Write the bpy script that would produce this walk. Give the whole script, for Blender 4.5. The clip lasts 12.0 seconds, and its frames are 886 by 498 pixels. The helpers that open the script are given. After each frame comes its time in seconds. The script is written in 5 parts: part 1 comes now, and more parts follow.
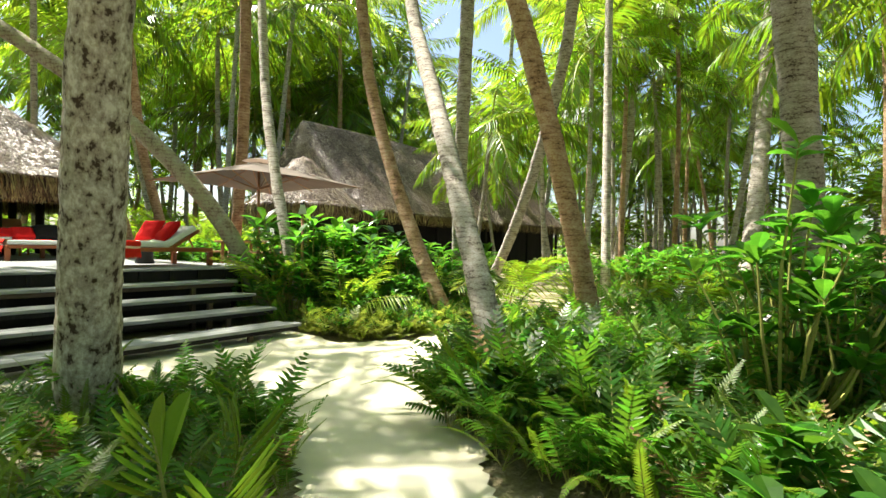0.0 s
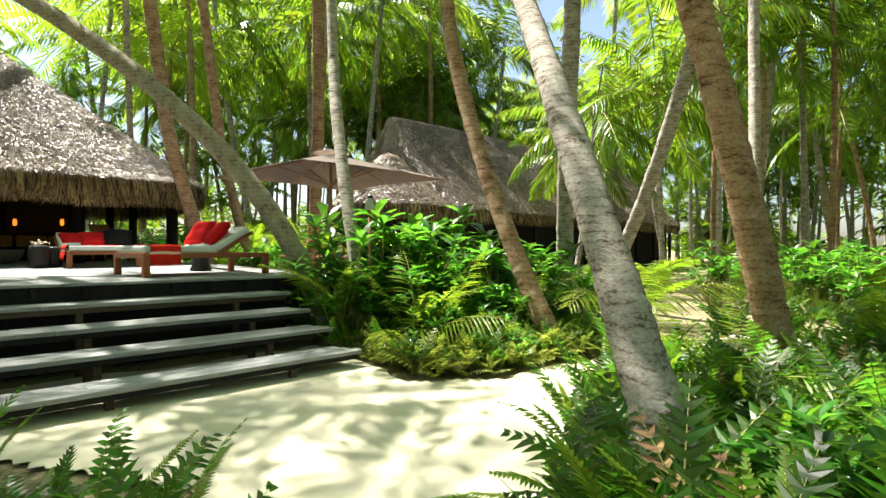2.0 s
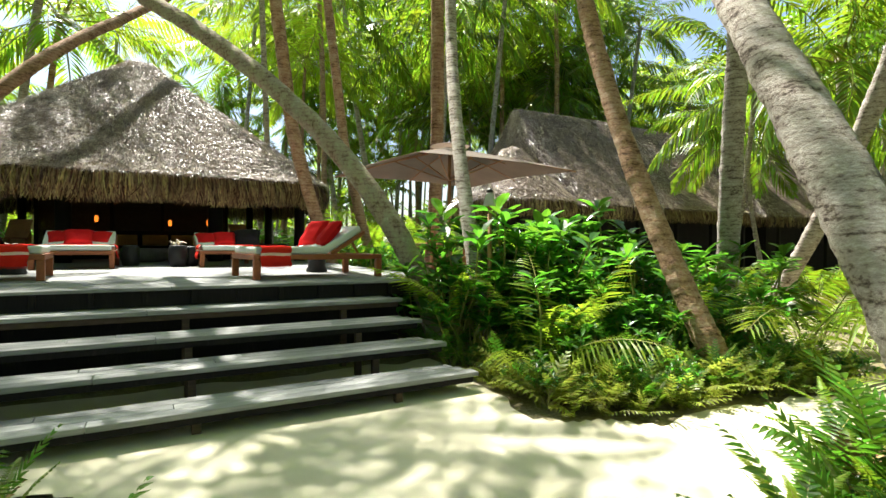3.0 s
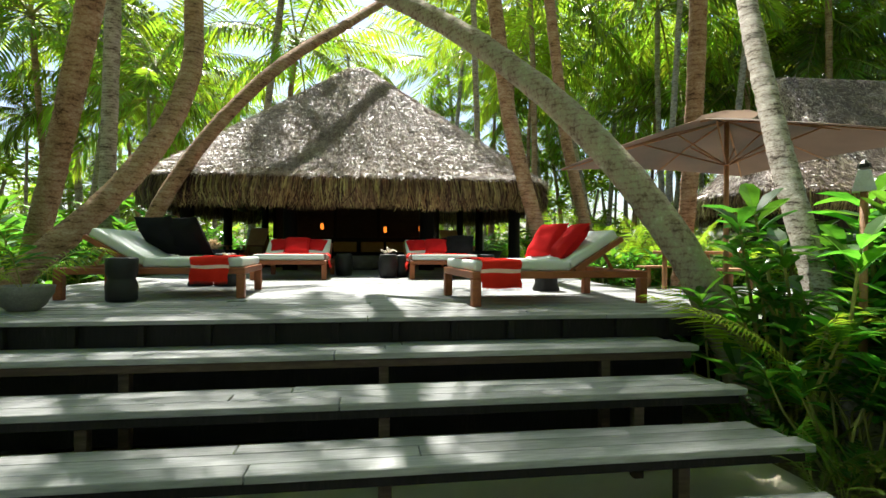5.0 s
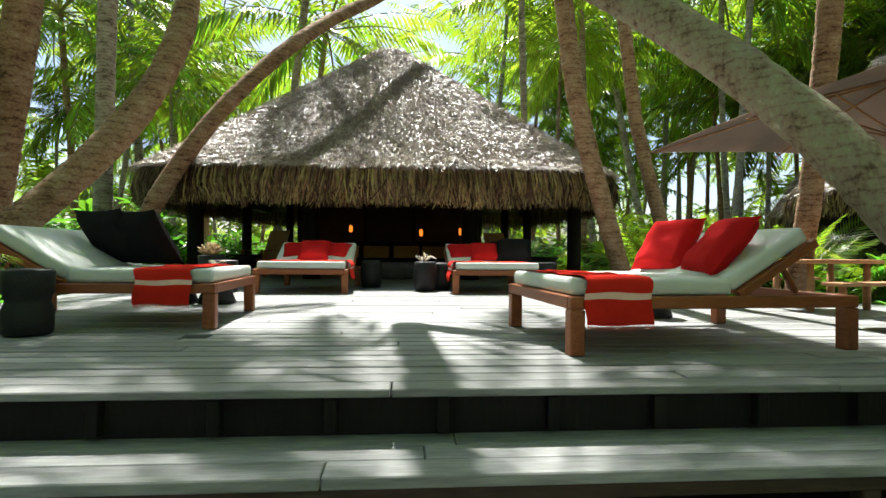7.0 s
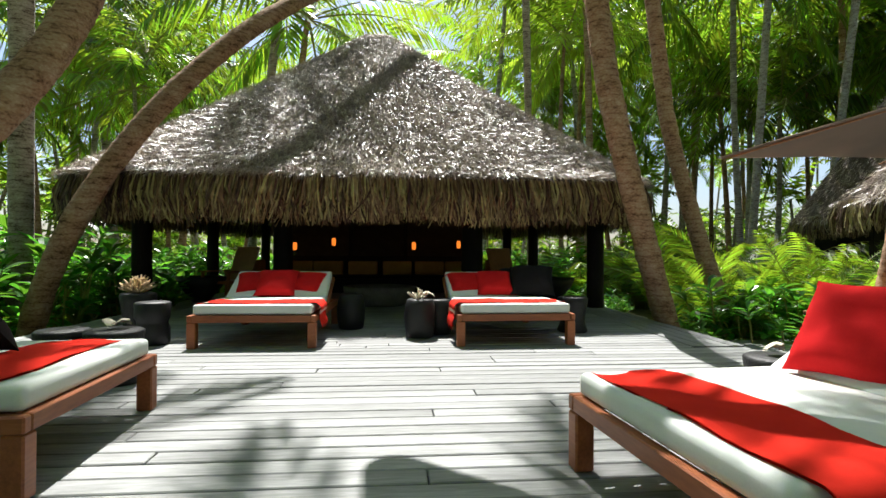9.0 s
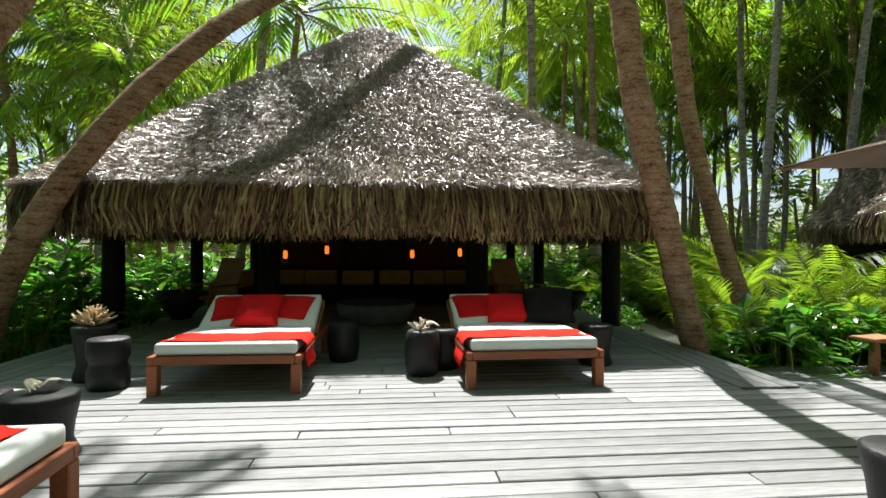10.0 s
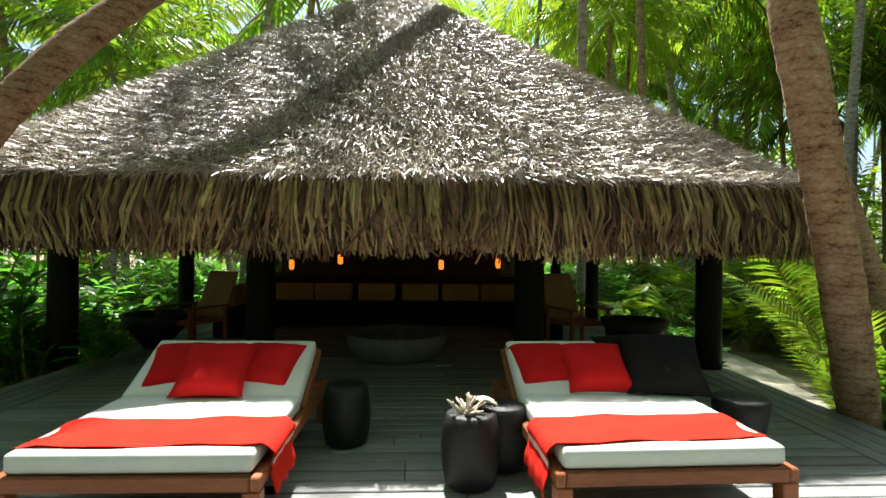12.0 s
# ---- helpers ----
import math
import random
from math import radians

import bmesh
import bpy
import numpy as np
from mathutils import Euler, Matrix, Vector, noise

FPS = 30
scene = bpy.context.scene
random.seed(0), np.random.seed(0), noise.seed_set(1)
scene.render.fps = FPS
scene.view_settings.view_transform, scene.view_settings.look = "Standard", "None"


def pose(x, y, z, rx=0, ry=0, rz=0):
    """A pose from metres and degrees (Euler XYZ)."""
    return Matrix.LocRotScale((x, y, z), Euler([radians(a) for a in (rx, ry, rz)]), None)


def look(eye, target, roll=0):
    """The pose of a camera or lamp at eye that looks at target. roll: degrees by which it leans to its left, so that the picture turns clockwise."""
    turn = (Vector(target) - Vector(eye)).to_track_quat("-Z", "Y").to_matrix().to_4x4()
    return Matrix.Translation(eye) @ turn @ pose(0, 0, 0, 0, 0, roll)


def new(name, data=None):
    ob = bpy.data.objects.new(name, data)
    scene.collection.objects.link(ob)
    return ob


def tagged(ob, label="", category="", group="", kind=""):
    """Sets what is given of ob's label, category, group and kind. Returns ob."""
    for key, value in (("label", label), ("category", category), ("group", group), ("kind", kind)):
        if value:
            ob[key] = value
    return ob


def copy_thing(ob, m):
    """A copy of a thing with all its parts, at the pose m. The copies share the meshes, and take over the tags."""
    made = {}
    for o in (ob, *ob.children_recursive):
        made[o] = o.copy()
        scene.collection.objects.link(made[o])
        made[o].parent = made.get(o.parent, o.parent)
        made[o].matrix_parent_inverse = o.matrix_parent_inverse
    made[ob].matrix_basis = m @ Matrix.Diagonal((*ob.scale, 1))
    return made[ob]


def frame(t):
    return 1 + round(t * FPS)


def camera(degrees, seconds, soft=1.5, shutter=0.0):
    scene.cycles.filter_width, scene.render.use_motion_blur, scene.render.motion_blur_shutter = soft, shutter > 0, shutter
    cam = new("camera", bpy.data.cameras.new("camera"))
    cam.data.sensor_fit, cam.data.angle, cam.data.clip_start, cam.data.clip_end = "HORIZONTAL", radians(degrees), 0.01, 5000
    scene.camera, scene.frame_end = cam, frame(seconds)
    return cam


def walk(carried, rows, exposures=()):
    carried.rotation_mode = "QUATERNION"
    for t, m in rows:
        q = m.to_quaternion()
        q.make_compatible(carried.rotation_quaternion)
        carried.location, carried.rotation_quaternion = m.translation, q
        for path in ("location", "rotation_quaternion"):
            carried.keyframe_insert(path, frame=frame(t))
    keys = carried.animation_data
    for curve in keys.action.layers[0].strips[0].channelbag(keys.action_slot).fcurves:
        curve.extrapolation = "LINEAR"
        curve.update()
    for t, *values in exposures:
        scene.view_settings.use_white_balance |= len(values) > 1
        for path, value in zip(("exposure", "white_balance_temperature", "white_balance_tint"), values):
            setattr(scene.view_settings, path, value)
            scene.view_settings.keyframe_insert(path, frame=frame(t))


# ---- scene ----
cam = camera(81.0, 12.0)
PATH = [
    (0, (-2.426, -3.326, 1.409), (-0.826, -2.127, 1.401), 0.8),
    (0.5, (-1.995, -2.965, 1.383), (-0.412, -1.743, 1.379), 0.8),
    (1, (-1.535, -2.615, 1.378), (0.007, -1.34, 1.378), 0.7),
    (1.5, (-1.121, -2.288, 1.392), (0.346, -0.929, 1.389), 0.4),
    (2, (-0.755, -1.932, 1.412), (0.6, -0.461, 1.408), 0.2),
    (2.5, (-0.412, -1.543, 1.431), (0.779, 0.064, 1.423), 0.2),
    (3, (-0.122, -1.103, 1.467), (0.85, 0.645, 1.451), 0.3),
    (3.5, (0.112, -0.59, 1.482), (0.84, 1.273, 1.468), 0.2),
    (3.7, (0.132, -0.379, 1.498), (0.77, 1.517, 1.481), 0.5),
    (5.3, (0.122, 1.393, 1.546), (0.313, 3.384, 1.544), 0.4),
    (5.5, (0.15, 1.588, 1.548), (0.312, 3.582, 1.546), 0.6),
    (6, (0.131, 2.094, 1.564), (0.255, 4.09, 1.566), 0.6),
    (6.5, (0.118, 2.553, 1.561), (0.231, 4.55, 1.566), 0.6),
    (7, (0.126, 3.023, 1.566), (0.236, 5.019, 1.579), 0.5),
    (8.8, (0.118, 4.612, 1.935), (0.255, 6.607, 1.945), 0.4),
    (9, (0.137, 4.761, 1.954), (0.276, 6.756, 1.968), 0.3),
    (9.5, (0.121, 5.146, 2.08), (0.27, 7.141, 2.091), 0.2),
    (10, (0.098, 5.544, 2.212), (0.251, 7.538, 2.216), 0.2),
    (10.5, (0.086, 5.99, 2.338), (0.232, 7.984, 2.333), 0.1),
    (11, (0.048, 6.478, 2.384), (0.18, 8.474, 2.381), 0.2),
    (11.5, (0.025, 6.989, 2.386), (0.127, 8.986, 2.39), 0.3),
    (12, (0.011, 7.514, 2.397), (0.076, 9.513, 2.403), 0.6),
]
walk(cam, [(t, look(eye, target, roll)) for t, eye, target, roll in PATH], [(0.0, 1.92, 6650, 8), (3.5, 1.68, 6400, 9), (6.5, 1.58, 6250, 9), (9.0, 1.20, 6150, 11), (10.5, 1.15, 6150, 11), (12.0, 1.54, 6250, 8)])

# ---- light ----
SUN_DIR = Vector((-0.07, 0.475, 0.877)).normalized()
world = bpy.data.worlds.new("sky")
scene.world = world
world.use_nodes = True
wn, wl = world.node_tree.nodes, world.node_tree.links
sky = wn.new("ShaderNodeTexSky")
sky.sky_type, sky.sun_disc = "NISHITA", False
sky.sun_elevation = math.asin(SUN_DIR.z)
sky.sun_rotation = math.atan2(SUN_DIR.x, SUN_DIR.y)
sky.dust_density, sky.ozone_density = 2.0, 1.0
wl.new(sky.outputs[0], wn["Background"].inputs[0])
wn["Background"].inputs[1].default_value = 0.072
sun_data = bpy.data.lights.new("sun", "SUN")
sun_data.energy, sun_data.angle, sun_data.color = 5.0, radians(0.55), (1.0, 0.95, 0.86)
sun = new("sun", sun_data)
sun.matrix_world = look(SUN_DIR * 60, (0, 0, 0))


# ---- materials ----
def rgb(c):
    return (c[0], c[1], c[2], 1.0)


def material(name, stops, rough=0.7, scale=6.0, detail=6.0, stretch=(1, 1, 1), fine=60.0, bump=0.3, bump_scale=None,
             spread=0.15, metallic=0.0, translucent=None, dist=0.01, specular=0.4, island=0.0, bands=0.0):
    """Noise-driven colour at two scales, per-object variation and a fine bump."""
    m = bpy.data.materials.new(name)
    m.use_nodes = True
    n, l = m.node_tree.nodes, m.node_tree.links
    b = n["Principled BSDF"]
    b.inputs["Roughness"].default_value, b.inputs["Metallic"].default_value = rough, metallic
    b.inputs["Specular IOR Level"].default_value = specular
    co, mp = n.new("ShaderNodeTexCoord"), n.new("ShaderNodeMapping")
    mp.inputs["Scale"].default_value = stretch
    l.new(co.outputs["Object"], mp.inputs[0])
    big, small = n.new("ShaderNodeTexNoise"), n.new("ShaderNodeTexNoise")
    for t, s in ((big, scale), (small, fine)):
        t.inputs["Scale"].default_value, t.inputs["Detail"].default_value = s, detail
        t.inputs["Roughness"].default_value = 0.62
        l.new(mp.outputs[0], t.inputs["Vector"])
    mixf = n.new("ShaderNodeMath")
    mixf.operation = "MULTIPLY_ADD"
    mixf.inputs[1].default_value = 0.45
    half = n.new("ShaderNodeMath")
    half.operation = "MULTIPLY"
    half.inputs[1].default_value = 0.55
    l.new(big.outputs["Fac"], half.inputs[0])
    l.new(small.outputs["Fac"], mixf.inputs[0])
    l.new(half.outputs[0], mixf.inputs[2])
    fac = mixf.outputs[0]
    if bands:
        wave = n.new("ShaderNodeTexWave")
        wave.bands_direction = "Z"
        wave.inputs["Scale"].default_value, wave.inputs["Distortion"].default_value = bands, 4.0
        wave.inputs["Detail"].default_value, wave.inputs["Detail Scale"].default_value = 4.0, 2.4
        l.new(co.outputs["Object"], wave.inputs["Vector"])
        addw = n.new("ShaderNodeMath")
        addw.operation = "MULTIPLY_ADD"
        addw.inputs[1].default_value = -0.07
        thin = n.new("ShaderNodeMath")
        thin.operation = "POWER"
        thin.inputs[1].default_value = 5.0
        l.new(wave.outputs["Fac"], thin.inputs[0])
        low = n.new("ShaderNodeMath")
        low.operation = "SUBTRACT"
        low.inputs[1].default_value = -0.02
        l.new(fac, low.inputs[0])
        l.new(thin.outputs[0], addw.inputs[0])
        l.new(low.outputs[0], addw.inputs[2])
        fac = addw.outputs[0]
    ramp = n.new("ShaderNodeValToRGB")
    while len(ramp.color_ramp.elements) < len(stops):
        ramp.color_ramp.elements.new(0.5)
    for e, (p, c) in zip(ramp.color_ramp.elements, stops):
        e.position, e.color = p, rgb(c)
    l.new(fac, ramp.inputs[0])
    info = n.new("ShaderNodeObjectInfo")
    vary = n.new("ShaderNodeMapRange")
    vary.inputs["To Min"].default_value, vary.inputs["To Max"].default_value = 1 - spread, 1 + spread
    l.new(info.outputs["Random"], vary.inputs["Value"])
    hsv = n.new("ShaderNodeHueSaturation")
    l.new(ramp.outputs[0], hsv.inputs["Color"])
    l.new(vary.outputs[0], hsv.inputs["Value"])
    colour = hsv.outputs[0]
    if island:
        geo = n.new("ShaderNodeNewGeometry")
        iv = n.new("ShaderNodeMapRange")
        iv.inputs["To Min"].default_value, iv.inputs["To Max"].default_value = 1 - island, 1 + island
        l.new(geo.outputs["Random Per Island"], iv.inputs["Value"])
        h2 = n.new("ShaderNodeHueSaturation")
        l.new(colour, h2.inputs["Color"])
        l.new(iv.outputs[0], h2.inputs["Value"])
        hue = n.new("ShaderNodeMapRange")
        hue.inputs["To Min"].default_value, hue.inputs["To Max"].default_value = 0.5 - island * 0.06, 0.5 + island * 0.06
        l.new(geo.outputs["Random Per Island"], hue.inputs["Value"])
        l.new(hue.outputs[0], h2.inputs["Hue"])
        colour = h2.outputs[0]
    l.new(colour, b.inputs["Base Color"])
    if bump:
        bp = n.new("ShaderNodeBump")
        bp.inputs["Strength"].default_value, bp.inputs["Distance"].default_value = bump, dist
        src = small
        if bump_scale:
            src = n.new("ShaderNodeTexNoise")
            src.inputs["Scale"].default_value, src.inputs["Detail"].default_value = bump_scale, 4.0
            l.new(mp.outputs[0], src.inputs["Vector"])
        l.new(src.outputs["Fac"], bp.inputs["Height"])
        l.new(bp.outputs[0], b.inputs["Normal"])
    if translucent:
        tr = n.new("ShaderNodeBsdfTranslucent")
        gain = n.new("ShaderNodeMixRGB")
        gain.blend_type = "MULTIPLY"
        gain.inputs[0].default_value = 1.0
        gain.inputs[2].default_value = rgb(translucent)
        l.new(colour, gain.inputs[1])
        l.new(gain.outputs[0], tr.inputs[0])
        mx = n.new("ShaderNodeMixShader")
        mx.inputs[0].default_value = 0.58
        l.new(b.outputs[0], mx.inputs[1])
        l.new(tr.outputs[0], mx.inputs[2])
        l.new(mx.outputs[0], n["Material Output"].inputs[0])
    return m


M_SAND = material("pale_sand", [(0.3, (0.50, 0.46, 0.33)), (0.5, (0.60, 0.56, 0.42)), (0.72, (0.68, 0.64, 0.50))], rough=0.95, scale=1.4, fine=180, bump=0.35, dist=0.006, specular=0.1, spread=0)
M_SOIL = material("leaf_litter", [(0.3, (0.07, 0.055, 0.03)), (0.5, (0.22, 0.19, 0.11)), (0.68, (0.45, 0.41, 0.28))], rough=0.95, scale=0.8, fine=25, bump=0.7, dist=0.03, specular=0.1, spread=0)
M_DECK = material("weathered_deck_timber", [(0.3, (0.115, 0.115, 0.112)), (0.5, (0.245, 0.25, 0.245)), (0.72, (0.40, 0.405, 0.40))], rough=0.6, scale=3, fine=45, stretch=(0.12, 1, 1), bump=0.35, dist=0.004, spread=0.2, specular=0.4)
M_DECKY = material("weathered_border_timber", [(0.3, (0.115, 0.115, 0.112)), (0.5, (0.245, 0.25, 0.245)), (0.72, (0.40, 0.405, 0.40))], rough=0.6, scale=3, fine=45, stretch=(1, 0.12, 1), bump=0.35, dist=0.004, spread=0.2, specular=0.4)
# Near-black: void shade under deck and steps is put into this timber colour.
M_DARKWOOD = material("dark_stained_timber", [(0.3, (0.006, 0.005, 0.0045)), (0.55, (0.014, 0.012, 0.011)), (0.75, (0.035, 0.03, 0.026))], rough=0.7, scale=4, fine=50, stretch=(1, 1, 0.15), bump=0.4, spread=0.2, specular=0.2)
M_FASCIA = material("aged_grey_brown_timber", [(0.3, (0.03, 0.018, 0.012)), (0.55, (0.08, 0.052, 0.035)), (0.75, (0.17, 0.12, 0.085))], rough=0.8, scale=3, fine=40, stretch=(0.15, 1, 1), bump=0.4, spread=0.2)
M_TEAK = material("oiled_red_brown_teak", [(0.3, (0.16, 0.046, 0.016)), (0.5, (0.29, 0.088, 0.030)), (0.72, (0.41, 0.145, 0.055))], rough=0.45, scale=5, fine=60, stretch=(1, 0.15, 1), bump=0.2, dist=0.003, spread=0.12)
M_TEAKX = material("oiled_red_brown_teak_cross", [(0.3, (0.16, 0.046, 0.016)), (0.5, (0.29, 0.088, 0.030)), (0.72, (0.41, 0.145, 0.055))], rough=0.45, scale=5, fine=60, stretch=(0.15, 1, 1), bump=0.2, dist=0.003, spread=0.12)
M_LOG = material("orange_brown_log_wood", [(0.3, (0.22, 0.10, 0.045)), (0.5, (0.38, 0.19, 0.085)), (0.72, (0.5, 0.28, 0.14))], rough=0.6, scale=4, fine=50, bump=0.3, spread=0.15)
M_PALECLOTH = material("pale_canvas_cushion", [(0.3, (0.60, 0.63, 0.60)), (0.55, (0.70, 0.73, 0.70)), (0.75, (0.77, 0.79, 0.76))], rough=0.95, scale=3, fine=260, bump=0.12, dist=0.003, spread=0.04, specular=0.1)
M_RED = material("red_woven_cotton", [(0.3, (0.42, 0.010, 0.012)), (0.55, (0.55, 0.015, 0.016)), (0.75, (0.64, 0.028, 0.025))], rough=0.95, scale=4, fine=300, bump=0.25, dist=0.003, spread=0.1, specular=0.08)
M_TOWEL = material("scarlet_throw_cloth", [(0.3, (0.52, 0.020, 0.013)), (0.55, (0.64, 0.028, 0.016)), (0.75, (0.72, 0.045, 0.026))], rough=0.98, scale=5, fine=320, bump=0.35, dist=0.004, spread=0.06, specular=0.05)
M_STRIPE = material("pale_pink_stripe_cloth", [(0.3, (0.70, 0.40, 0.34)), (0.6, (0.80, 0.55, 0.48))], rough=0.98, fine=320, bump=0.3, dist=0.003, specular=0.05)
M_BLACK = material("black_cotton", [(0.3, (0.006, 0.006, 0.007)), (0.6, (0.012, 0.012, 0.013)), (0.75, (0.02, 0.02, 0.02))], rough=0.95, fine=260, bump=0.25, dist=0.003, specular=0.15)
M_STUMP = material("charred_black_carved_wood", [(0.3, (0.005, 0.005, 0.006)), (0.55, (0.011, 0.011, 0.012)), (0.78, (0.032, 0.032, 0.033))], rough=0.5, scale=8, fine=70, bump=0.6, dist=0.008, spread=0.2)
M_CORAL = material("bleached_coral", [(0.3, (0.50, 0.42, 0.30)), (0.55, (0.68, 0.62, 0.50)), (0.75, (0.80, 0.76, 0.66))], rough=0.9, scale=12, fine=90, bump=0.5, dist=0.004)
M_DRIFT = material("tan_dried_sponge", [(0.3, (0.48, 0.32, 0.17)), (0.55, (0.66, 0.49, 0.30)), (0.75, (0.76, 0.62, 0.44))], rough=0.9, scale=12, fine=90, bump=0.5, dist=0.004)
# Body darker than the straw strips: shade between them is put into the colour.
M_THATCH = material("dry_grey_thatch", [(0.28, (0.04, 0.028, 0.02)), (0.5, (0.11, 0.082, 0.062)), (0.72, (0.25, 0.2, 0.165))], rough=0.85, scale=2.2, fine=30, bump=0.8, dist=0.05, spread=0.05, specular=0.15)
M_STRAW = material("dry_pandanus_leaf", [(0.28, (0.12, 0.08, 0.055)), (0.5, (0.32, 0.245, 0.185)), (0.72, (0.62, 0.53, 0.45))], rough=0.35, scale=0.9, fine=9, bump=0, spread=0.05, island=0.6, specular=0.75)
# Dark low stops put the shade of the fringe's gaps into its colour.
M_FRINGE = material("tan_thatch_fringe", [(0.28, (0.06, 0.037, 0.018)), (0.5, (0.19, 0.128, 0.066)), (0.72, (0.42, 0.315, 0.18))], rough=0.7, scale=1.2, fine=9, bump=0, spread=0.05, island=0.85, specular=0.3)
M_BARK = material("grey_palm_bark", [(0.36, (0.06, 0.045, 0.036)), (0.43, (0.19, 0.155, 0.128)), (0.48, (0.34, 0.295, 0.255)), (0.56, (0.42, 0.38, 0.335)), (0.66, (0.60, 0.55, 0.50))], rough=0.9, scale=6, fine=40, stretch=(1, 1, 2.0), bump=1.0, dist=0.012, spread=0.16, specular=0.15, bands=5.5)
M_BARKR = material("ruddy_palm_bark", [(0.35, (0.075, 0.04, 0.025)), (0.43, (0.22, 0.13, 0.077)), (0.50, (0.34, 0.21, 0.13)), (0.57, (0.38, 0.265, 0.175)), (0.66, (0.52, 0.39, 0.285))], rough=0.9, scale=4.5, fine=30, stretch=(1, 1, 1.6), bump=1.0, dist=0.016, spread=0.16, specular=0.15, bands=4.0)
M_CHIP = material("chipped_beige_bark", [(0.425, (0.06, 0.04, 0.028)), (0.455, (0.27, 0.225, 0.18)), (0.53, (0.42, 0.37, 0.31)), (0.60, (0.60, 0.56, 0.50))], rough=0.9, scale=11, fine=30, stretch=(1, 1, 0.7), bump=1.0, dist=0.025, spread=0.05, specular=0.15)
M_LICHEN = material("lichen_grey_green_bark", [(0.36, (0.12, 0.085, 0.06)), (0.45, (0.26, 0.205, 0.15)), (0.53, (0.33, 0.29, 0.21)), (0.60, (0.32, 0.33, 0.21)), (0.68, (0.50, 0.46, 0.38))], rough=0.9, scale=7, fine=36, stretch=(1, 1, 0.7), bump=1.0, dist=0.015, spread=0.05, specular=0.15, bands=4.5)
M_FROND = material("palm_frond_green", [(0.3, (0.042, 0.092, 0.012)), (0.55, (0.085, 0.15, 0.017)), (0.75, (0.16, 0.225, 0.025))], rough=0.36, scale=0.6, fine=3, bump=0, spread=0.5, translucent=(3.2, 2.75, 1.1), island=0.45, specular=0.5)
M_YOUNG = material("young_palm_yellow_green", [(0.3, (0.17, 0.27, 0.022)), (0.55, (0.25, 0.35, 0.033)), (0.75, (0.34, 0.42, 0.05))], rough=0.4, scale=1.5, fine=5, bump=0, spread=0.22, translucent=(1.8, 1.75, 1.1), island=0.25)
M_FERN = material("fern_green", [(0.3, (0.032, 0.095, 0.012)), (0.55, (0.062, 0.15, 0.018)), (0.75, (0.115, 0.22, 0.026))], rough=0.36, scale=1.2, fine=5, bump=0, spread=0.4, translucent=(2.0, 1.9, 1.0), island=0.4, specular=0.5)
M_SWORD = material("sword_fern_green", [(0.3, (0.065, 0.125, 0.013)), (0.55, (0.115, 0.19, 0.02)), (0.75, (0.18, 0.26, 0.03))], rough=0.42, scale=1.2, fine=5, bump=0, spread=0.35, translucent=(2.0, 1.9, 1.0), island=0.3)
# Pale yellow-green fern; the island front's sunlight is also put into the colour.
M_LIME = material("sunlit_lime_fern", [(0.3, (0.15, 0.20, 0.03)), (0.55, (0.25, 0.30, 0.06)), (0.75, (0.38, 0.38, 0.13))], rough=0.4, scale=2, fine=6, bump=0, spread=0.3, translucent=(1.6, 1.5, 1.0), island=0.4)
M_BROAD = material("glossy_broad_leaf", [(0.3, (0.03, 0.105, 0.014)), (0.55, (0.06, 0.165, 0.02)), (0.75, (0.115, 0.245, 0.03))], rough=0.28, scale=3, fine=12, bump=0, spread=0.35, translucent=(2.1, 2.1, 1.1), island=0.3, specular=0.5)
M_STEM = material("yellow_green_stalk", [(0.3, (0.16, 0.17, 0.04)), (0.6, (0.28, 0.27, 0.07)), (0.75, (0.36, 0.32, 0.1))], rough=0.6, bump=0)
M_DEAD = material("dry_brown_frond", [(0.3, (0.16, 0.09, 0.04)), (0.6, (0.28, 0.17, 0.08)), (0.75, (0.36, 0.24, 0.12))], rough=0.8, bump=0, island=0.3)
M_CANVAS = material("taupe_umbrella_canvas", [(0.3, (0.30, 0.255, 0.22)), (0.55, (0.37, 0.32, 0.275)), (0.75, (0.43, 0.375, 0.33))], rough=0.9, scale=2, fine=200, bump=0.1, translucent=(0.5, 0.42, 0.36), specular=0.1)
M_STONE = material("grey_basin_stone", [(0.3, (0.10, 0.095, 0.09)), (0.55, (0.19, 0.18, 0.17)), (0.75, (0.28, 0.27, 0.25))], rough=0.85, scale=6, fine=60, bump=0.5)
M_OCHRE = material("ochre_seat_cushion", [(0.3, (0.36, 0.19, 0.05)), (0.55, (0.46, 0.26, 0.075)), (0.75, (0.54, 0.32, 0.10))], rough=0.95, fine=220, bump=0.2, dist=0.003, specular=0.1)
M_WOVEN = material("dark_woven_screen", [(0.3, (0.014, 0.010, 0.007)), (0.55, (0.035, 0.025, 0.017)), (0.75, (0.07, 0.05, 0.035))], rough=0.8, scale=6, fine=80, bump=0.6)
M_METAL = material("dark_bronze_metal", [(0.3, (0.02, 0.018, 0.016)), (0.6, (0.05, 0.045, 0.04))], rough=0.4, metallic=0.8, bump=0.1)
M_TIN = material("pale_tin_shade", [(0.3, (0.35, 0.34, 0.31)), (0.6, (0.5, 0.49, 0.46))], rough=0.35, metallic=0.7, bump=0.1)
M_PETAL = material("white_petal", [(0.3, (0.75, 0.75, 0.70)), (0.6, (0.82, 0.82, 0.78))], rough=0.7, bump=0, translucent=(1, 1, 0.95))
M_GLOW = bpy.data.materials.new("lit_amber_glass")
M_GLOW.use_nodes = True
_b = M_GLOW.node_tree.nodes["Principled BSDF"]
